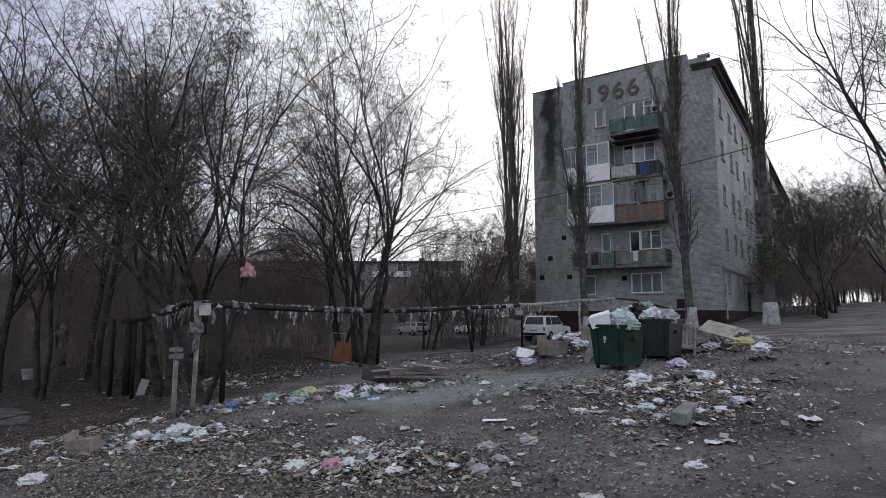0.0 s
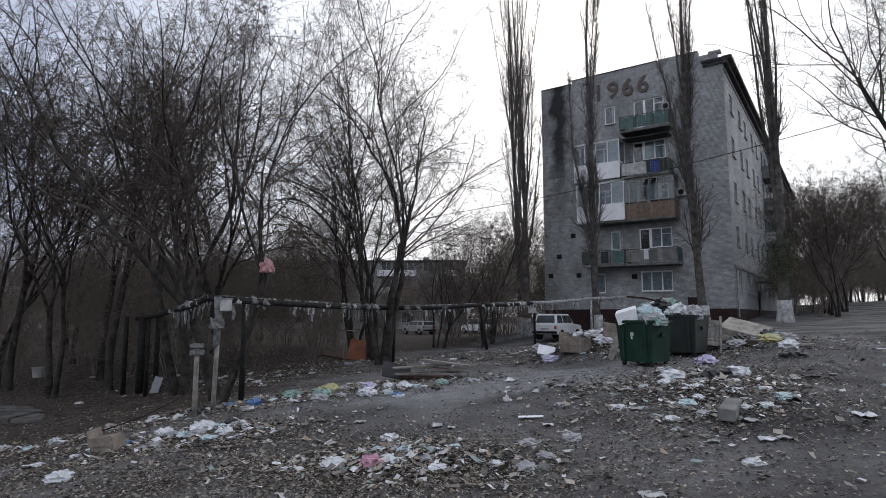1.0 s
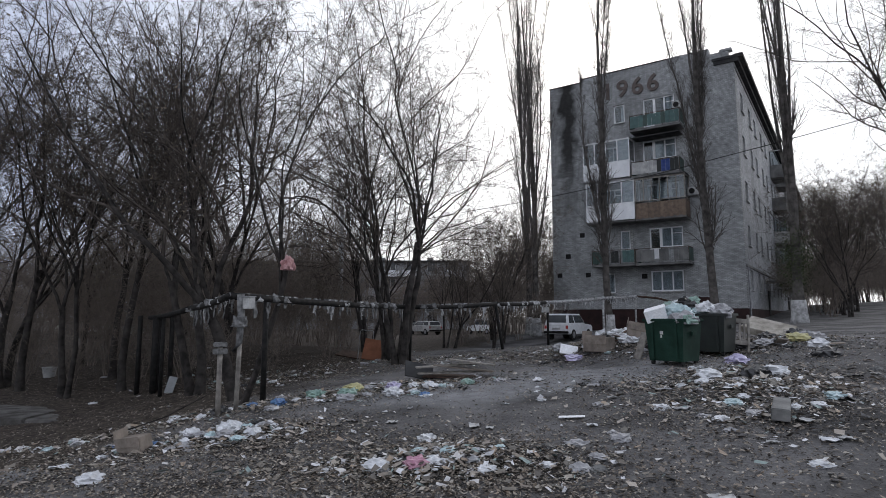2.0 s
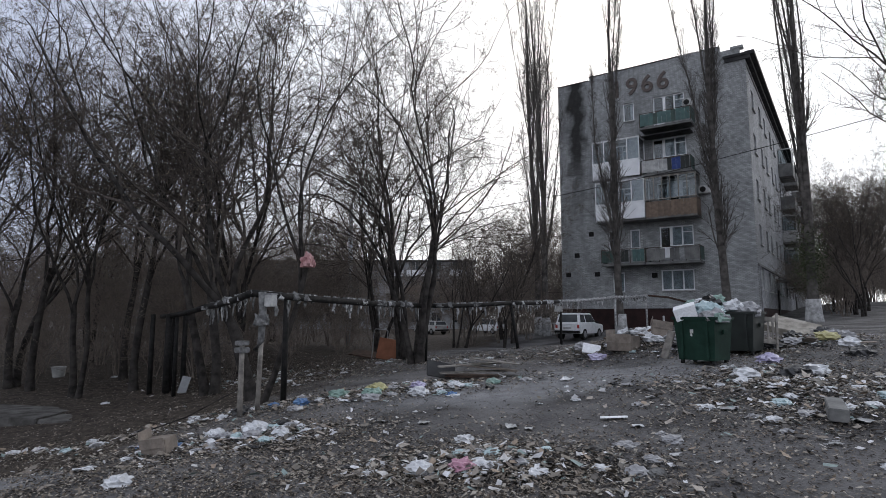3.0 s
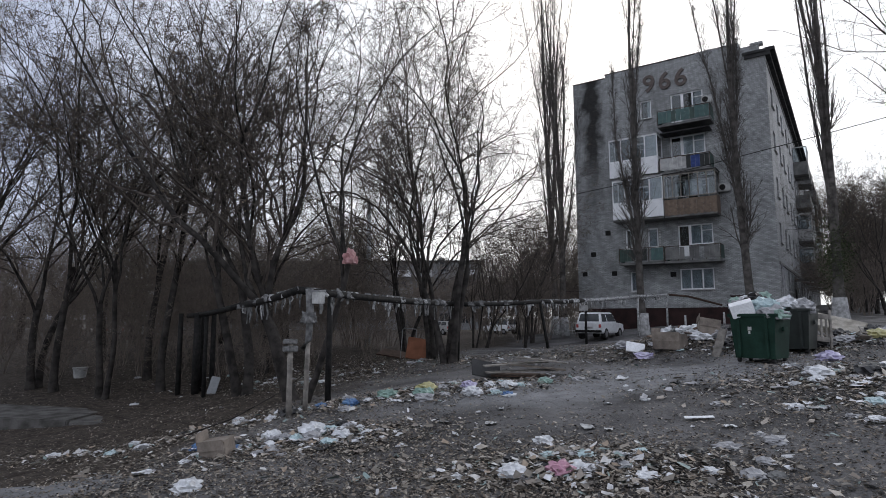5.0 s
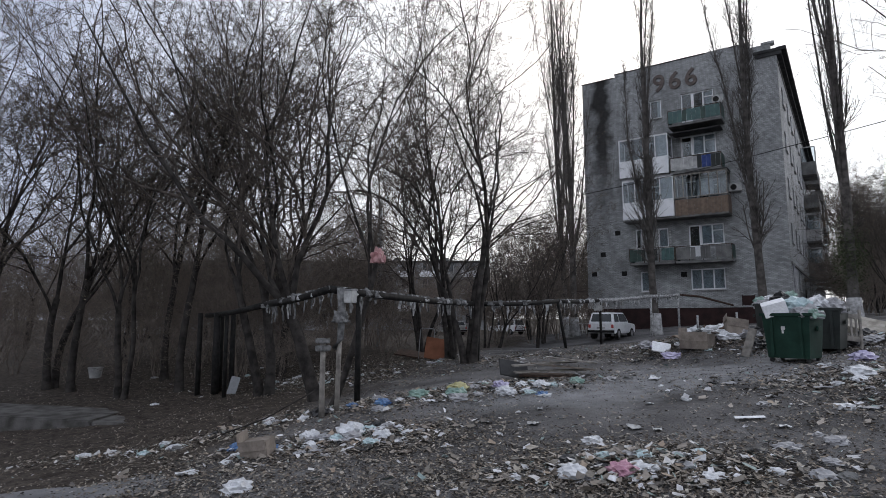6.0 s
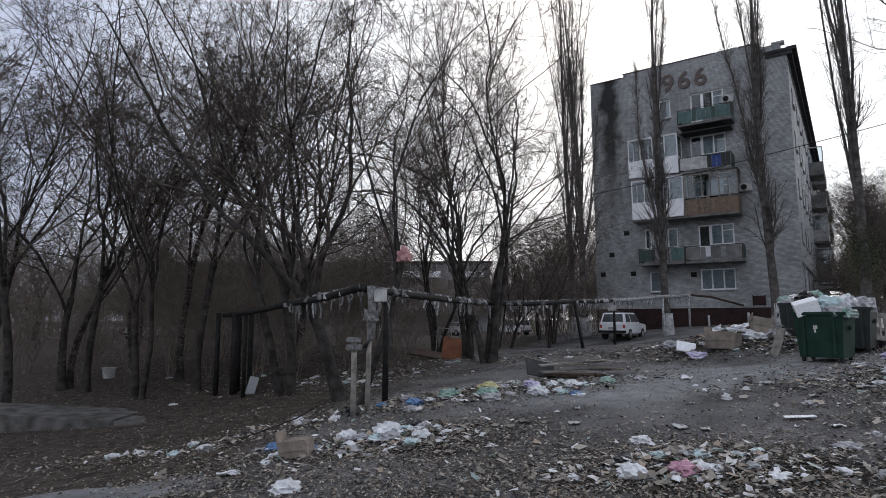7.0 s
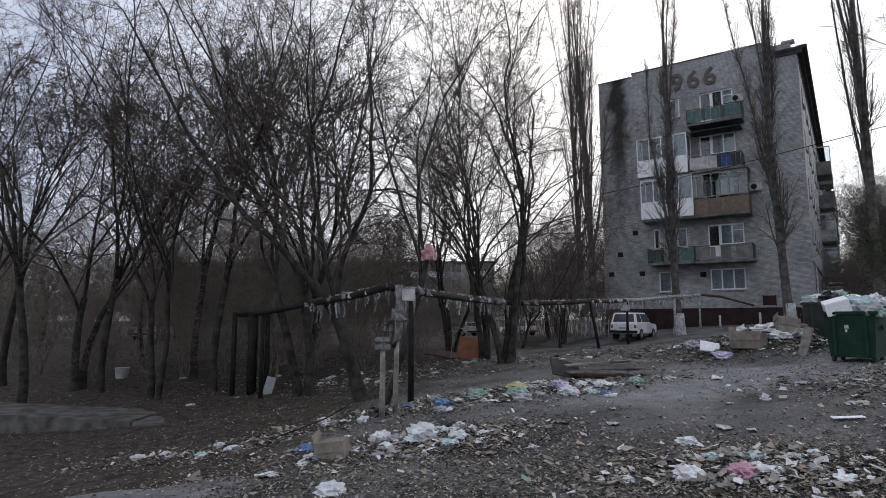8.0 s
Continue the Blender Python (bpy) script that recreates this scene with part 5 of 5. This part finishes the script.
    part("bumper", boxes((-hw, -L / 2 - 0.1, 0.42, hw, -L / 2 - 0.001, 0.56), bevel=0.02), M_BLACKIRON, c)
    part("bumper", boxes((-hw, L / 2 + 0.001, 0.42, hw, L / 2 + 0.1, 0.56), bevel=0.02), M_BLACKIRON, c)
    part("number_plate", boxes((-0.26, -L / 2 - 0.02, 0.64, 0.26, -L / 2 - 0.003, 0.76)), M_OLDWHITE, c)
    return c


car(-9.35, -8.1, -2, M_CARPAINT, "small boxy white off-road car parked in the yard")
car(-29.9, 16.0, 74, M_CARPAINT, "white van-like car parked far off behind the trees", 4.3, 1.8, 1.8)
car(-32.6, 8.0, 70, M_OLDWHITE, "pale car parked far off behind the trees", 4.2, 1.7, 1.45)
car(-44.0, -19.0, 20, M_OLDWHITE, "pale car parked deep behind the thicket", 4.2, 1.7, 1.45)

fence = empty("picket_fence", (-14.6, -3.6, ground_z(-14.6, -3.6) - 0.1), "low pale picket fence beside the house", "fence", turn=12)
for i in range(10):
    part("picket", boxes((i * 0.28, 0, 0, i * 0.28 + 0.06, 0.03, 1.15 + 0.06 * (i % 3))), M_OLDWHITE, fence)
for z0 in (0.35, 0.9):
    part("rail", boxes((0, 0.031, z0, 2.6, 0.06, z0 + 0.06)), M_OLDWHITE, fence)


# ---- worn asphalt at the street's edge ----
def worn_patch(cx, cy, a, b, turn):
    V, F, k, m = [], [], 40, 8
    t = radians(turn)
    for r in range(m + 1):
        for i in range(k):
            q = 6.28319 * i / k
            e = (r / m) * (1 + 0.22 * noise.noise(Vector((math.cos(q) * 2, math.sin(q) * 2, 5.0))) + 0.1 * noise.noise(Vector((math.cos(q) * 7, math.sin(q) * 7, 2.0))))
            u, v = a * e * math.cos(q), b * e * math.sin(q)
            x, y = cx + u * math.cos(t) - v * math.sin(t), cy + u * math.sin(t) + v * math.cos(t)
            V.append((x, y, ground_z(x, y) + 0.03 - 0.05 * (r / m) ** 8))
    for r in range(m):
        for i in range(k):
            F.append((r * k + i, r * k + (i + 1) % k, (r + 1) * k + (i + 1) % k, (r + 1) * k + i))
    return V, F


M_ASPHALT = surface("worn_asphalt", (0.1, 0.1, 0.103), (0.17, 0.17, 0.175), 0.9, scale=1.2, fine=40, bump=0.5)
pavement = part("pavement", worn_patch(-7.6, -41.6, 3.4, 1.25, 36), M_ASPHALT, smooth=True)
tagged(pavement, "worn grey asphalt edge crumbling into leaves", "pavement", kind="structure")


# ---- litter ----
def scatter(rng, n, centre, sx, sy, turn):
    u, v = rng.normal(0, sx, n), rng.normal(0, sy, n)
    a = radians(turn)
    return np.stack([centre[0] + u * math.cos(a) - v * math.sin(a), centre[1] + u * math.sin(a) + v * math.cos(a)], 1)


GZ = np.array([v[2] for v in gverts]).reshape(ny_, nx_)


def ground_at(XY):
    """Heights of the ground sheet at many points."""
    x, y = XY[:, 0], XY[:, 1]
    i, j = np.clip(np.searchsorted(gx, x) - 1, 0, nx_ - 2), np.clip(np.searchsorted(gy, y) - 1, 0, ny_ - 2)
    u, v = (x - gx[i]) / (gx[i + 1] - gx[i]), (y - gy[j]) / (gy[j + 1] - gy[j])
    return (GZ[j, i] * (1 - u) + GZ[j, i + 1] * u) * (1 - v) + (GZ[j + 1, i] * (1 - u) + GZ[j + 1, i + 1] * u) * v


def flakes(XY, rng, small, large, lift, tilt, leaf=False):
    """Small torn sheets, folded along their middle, or pointed curled leaves, strewn on the ground."""
    n = len(XY)
    s = small * (large / small) ** (rng.random(n) ** 1.6)
    w = rng.choice([0.5, 0.65, 0.4], n) if leaf else rng.choice([0.9, 0.7, 0.5, 0.35, 0.16], n)
    if leaf:
        out = np.array([[-1.0, 0], [-0.1, -1], [1, 0], [-0.1, 1]])
        faces = np.array([[0, 1, 2], [0, 2, 3]])
    else:
        out = np.array([[-1.0, -1], [1, -1], [1, 0], [-1, 0], [1, 1], [-1, 1]])
        faces = np.array([[0, 1, 2, 3], [3, 2, 4, 5]])
    k = len(out)
    q = out[None] * rng.uniform(0.6, 1.2, (n, k, 2)) + rng.normal(0, 0.12, (n, k, 2))
    px, py = q[..., 0] * s[:, None], q[..., 1] * (s * w)[:, None]
    fold, tx, ty = rng.uniform(-0.3, 0.9, n) * tilt, rng.uniform(-tilt, tilt, n), rng.uniform(-tilt, tilt, n)
    pz = np.abs(q[..., 1]) * (fold * s * w)[:, None] + np.maximum(px * tx[:, None] + py * ty[:, None], -0.3 * s[:, None]) + rng.normal(0, 0.06, (n, k)) * s[:, None]
    a = rng.uniform(0, 6.283, n)[:, None]
    base = (ground_at(XY) + 0.014 + rng.uniform(0, lift, n) * s)[:, None]
    V = np.stack([XY[:, :1] + px * np.cos(a) - py * np.sin(a), XY[:, 1:] + px * np.sin(a) + py * np.cos(a), base + pz], -1)
    F = (np.arange(n) * k)[:, None, None] + faces[None]
    return V.reshape(-1, 3).tolist(), F.reshape(-1, faces.shape[1]).tolist()


def sheet(x, y, size, mat, label, name="paper_sheet", category="paper"):
    """One crumpled sheet of its own, a bent grid with a little thickness."""
    e = empty(name, (x, y, ground_z(x, y) + 0.012), label, category, "loose sheets", turn=rp.uniform(0, 360))
    o = Vector((rp.uniform(-50, 50), rp.uniform(-50, 50), 0))
    k, w = 6, rp.uniform(0.5, 0.9)
    V, F = [], []
    for lay in (0.008, 0.0):
        for i in range(k):
            for j in range(k):
                u, v = (i / (k - 1) - 0.5) * size * 2, (j / (k - 1) - 0.5) * size * 2 * w
                h = abs(noise.noise(Vector((u, v, 0)) * (2.2 / size) + o)) * size * 0.55
                V.append((u + h * 0.3, v - h * 0.2, h + lay))
    for i in range(k - 1):
        for j in range(k - 1):
            a = i * k + j
            F += [(a, a + k, a + k + 1, a + 1), (k * k + a + 1, k * k + a + k + 1, k * k + a + k, k * k + a)]
    part("fold", (V, F), mat, e)
    return e


rl = np.random.default_rng(77)
# drifts: where litter and leaves have gathered (centre, spread along and across, turn)
DRIFTS = [((-4.2, -37.6), 1.7, 0.75, 36), ((-6.0, -34.6), 1.6, 0.5, 40), ((-3.8, -32.6), 2.0, 0.5, 50), ((0.8, -37.3), 1.0, 0.7, 20), ((4.0, -32.6), 1.3, 1.8, 10), ((2.6, -31.0), 1.6, 0.7, 30), ((0.0, -26.4), 2.0, 1.0, 20), ((4.6, -24.0), 1.6, 1.6, 40), ((-5.0, -24.0), 3.5, 1.4, 40), ((-10.5, -28.5), 2.5, 1.2, 30), ((-8.6, -37.6), 1.8, 0.5, 36), ((0.1, -26.5), 0.8, 0.5, 10), ((0.3, -26.2), 0.7, 0.5, 40), ((-13.0, -29.5), 3.0, 1.5, 20), ((-4.1, -37.3), 1.1, 0.45, 36), ((-3.9, -37.1), 0.8, 0.4, 36), ((-3.6, -33.4), 1.2, 0.4, 50), ((4.2, -32.5), 1.0, 1.3, 10), ((0.9, -37.4), 0.8, 0.5, 20), ((3.6, -24.6), 0.9, 0.7, 30), ((3.7, -30.5), 1.0, 1.8, 8), ((-2.0, -21.5), 3.0, 1.6, 30), ((0.6, -26.3), 1.0, 0.5, 15), ((4.2, -33.2), 0.9, 1.4, 8), ((0.9, -37.6), 1.4, 0.4, 20), ((-11.5, -30.5), 1.3, 0.8, 25), ((-1.4, -25.3), 1.7, 0.7, 18), ((-1.0, -24.6), 1.8, 0.8, 18)]
scraps = [scatter(rl, 760, *d) for d in DRIFTS] + [np.stack([rl.uniform(-12, 9, 700), rl.uniform(-41, -18, 700)], 1)]
litter = part("litter", flakes(np.concatenate(scraps), rl, 0.014, 0.075, 0.9, 0.55), M_SCRAP)
tagged(litter, "scattered pale scraps of paper, film and card on dirt", "litter", kind="stuff")
leafy = [scatter(rl, 3600, c, a * 1.25, b * 1.5, t) for c, a, b, t in DRIFTS] + [np.stack([rl.uniform(-14, 10, 7000), rl.uniform(-42, -20, 7000)], 1), scatter(rl, 22000, (-4.0, -39.9), 4.5, 1.1, 34), scatter(rl, 9000, (1.0, -38.6), 2.5, 0.9, 20), scatter(rl, 8000, (-0.3, -26.1), 1.5, 0.6, 15), np.stack([rl.uniform(-26, -7, 20000), rl.uniform(-39.5, -24, 20000)], 1)]
fallen = part("fallen_leaves", flakes(np.concatenate(leafy), rl, 0.016, 0.044, 0.6, 0.55, True), M_FALLEN)
tagged(fallen, "dry brown fallen leaves strewn over dirt", "fallen leaves", kind="stuff")
for d in DRIFTS:
    for (x, y) in scatter(rl, 9, *d):
        bag(float(x), float(y), rp.uniform(0.05, 0.14), rp.choice(("white", "white", "grey", "white", "aqua", "black", "grey", "white", "grey", "black", "grey")), None, None, rp.uniform(0.35, 0.6))
for x, y, s, k in ((-3.75, -39.65, 0.17, "white"), (-5.3, -34.9, 0.17, "blue"), (-4.95, -34.1, 0.2, "green"), (-4.3, -33.5, 0.22, "yellow"), (-4.0, -34.0, 0.2, "green"), (-3.5, -33.0, 0.17, "lilac"), (-3.1, -33.5, 0.2, "white"), (-3.7, -34.4, 0.18, "grey"), (-2.7, -32.6, 0.16, "white"), (-4.4, -36.8, 0.22, "white"), (-4.0, -37.2, 0.16, "grey"), (-3.6, -36.9, 0.15, "white"), (-4.9, -37.3, 0.17, "white"), (-5.1, -38.0, 0.14, "blue"), (0.73, -37.7, 0.15, "pink"), (0.2, -37.9, 0.17, "white"), (3.2, -28.0, 0.24, "lilac"), (3.1, -31.0, 0.22, "white"), (4.2, -30.4, 0.24, "white"), (3.9, -30.7, 0.26, "black"), (4.8, -25.2, 0.24, "white"), (4.3, -24.6, 0.26, "yellow"), (0.2, -26.8, 0.24, "white"), (-0.3, -26.3, 0.26, "white"), (0.6, -26.5, 0.26, "grey"), (0.7, -26.0, 0.28, "black"), (0.0, -26.0, 0.24, "white"), (-0.9, -26.5, 0.2, "aqua"), (0.9, -26.9, 0.22, "black"), (3.0, -25.4, 0.28, "black"), (3.5, -25.0, 0.24, "grey"), (-6.3, -35.7, 0.2, "black"), (-6.4, -36.1, 0.12, "white"), (5.0, -27.0, 0.26, "black"), (2.5, -26.0, 0.3, "black")):
    bag(x, y, s, k)
# the mixed heap beside the containers, and the one behind them
for i in range(58):
    x, y = (rl.normal(-0.2, 0.85), rl.normal(-26.4, 0.45)) if i < 38 else (rl.normal(4.0, 0.7), rl.normal(-24.4, 0.8))
    x, y = float(x), float(y)
    if x > 1.2 and y < -25.6:
        continue
    c = i % 6
    if c in (0, 3, 5):
        bag(x, y, rp.uniform(0.09, 0.24), rp.choice(("white", "grey", "black", "white", "black", "aqua", "grey", "lilac")), None, None, rp.uniform(0.45, 0.8))
    elif c == 1:
        board("plank", x, y, ground_z(x, y) + 0.08, rp.uniform(0.4, 0.9), rp.uniform(0.08, 0.2), 0.025, (rp.uniform(-25, 25), rp.uniform(-30, 30), rp.uniform(0, 180)), rp.choice((M_OLDWOOD, M_RUST, M_WOODPANEL)), "broken board sticking out of a rubbish heap", "plank", "discarded planks")
    elif c == 2:
        board("cardboard_piece", x, y, ground_z(x, y) + 0.06, rp.uniform(0.25, 0.6), rp.uniform(0.2, 0.4), 0.02, (rp.uniform(-40, 40), rp.uniform(-30, 30), rp.uniform(0, 180)), rp.choice((M_CARD, M_CARD, M_OLDWHITE)), "torn cardboard piece lying in a rubbish heap", "cardboard")
    else:
        sheet(x, y, rp.uniform(0.12, 0.26), rp.choice((M_RAG, M_CARD, M_BINDARK, M_BAGS["grey"])), "dirty rag crumpled in a rubbish heap", "dirty_cloth", "cloth")
for i in range(96):
    c, a, b, t = (((-4.2, -37.2), 1.25, 0.45, 36), ((-3.9, -33.5), 1.4, 0.45, 48), ((3.9, -31.5), 0.9, 1.5, 10))[i % 3]
    x, y = (float(q) for q in scatter(rl, 1, c, a, b, t)[0])
    if i % 2:
        bag(x, y, rp.uniform(0.06, 0.15) * (0.6 if i % 3 == 2 else 1.0), rp.choice(("white", "grey", "white", "blue", "aqua", "black", "green", "grey", "white", "grey")), None, None, rp.uniform(0.3, 0.7))
    else:
        m = rp.choice((M_BAGS["white"], M_BAGS["grey"], M_CARD, M_OLDWHITE, M_RAG, M_BAGS["black"]))
        sheet(x, y, rp.uniform(0.08, 0.19), m, "torn plastic or card scrap in a rubbish drift", "torn_scrap", "scrap")
for x, y, s in ((2.9, -36.9, 0.1), (3.4, -37.3, 0.08), (-1.2, -35.0, 0.07), (5.9, -29.6, 0.12), (-8.0, -37.9, 0.12)):
    r_ = empty("stone", (x, y, ground_z(x, y) - 0.03), "dark lump of stone on dirt", "stone", "stones", turn=rp.uniform(0, 360))
    part("body", lump(rp, s, 0.7, 0.25), M_CONC, r_)
stick = empty("fallen_branch", (0, 0, 0), "long bare fallen branch lying on dirt", "branch")
part("wood", tube_line([(-7.6, -37.5, ground_z(-7.6, -37.5) + 0.05), (-7.0, -36.6, ground_z(-7, -36.6) + 0.2), (-6.5, -35.8, ground_z(-6.5, -35.8) + 0.5), (-6.3, -35.4, ground_z(-6.3, -35.4) + 0.75)], 0.018, 6, 0.5), M_BARK, stick)
for i in range(70):
    d = DRIFTS[i % len(DRIFTS)]
    x, y = scatter(rl, 1, d[0], d[1] * 1.3, d[2] * 1.3, d[3])[0] if i < 44 else (rl.uniform(-3, 7), rl.uniform(-38.5, -24))
    m = rp.choice((M_OLDWHITE, M_OLDWHITE, M_CARD, M_BAGS["grey"], M_BAGS["white"], M_BAGS["grey"], M_OLDWOOD))
    sheet(float(x), float(y), rp.uniform(0.06, 0.15), m, "crumpled %s sheet lying on dirty ground" % ("brown cardboard" if m in (M_CARD, M_OLDWOOD) else "pale paper"))
for x, y in ((-4.9, -5.2), (-2.7, -5.0), (-9.8, -4.6)):
    post(x, y, ground_z(x, y) + 0.85, 0.07, M_LIME, (0, 0), "short whitewashed bollard before the brick house")
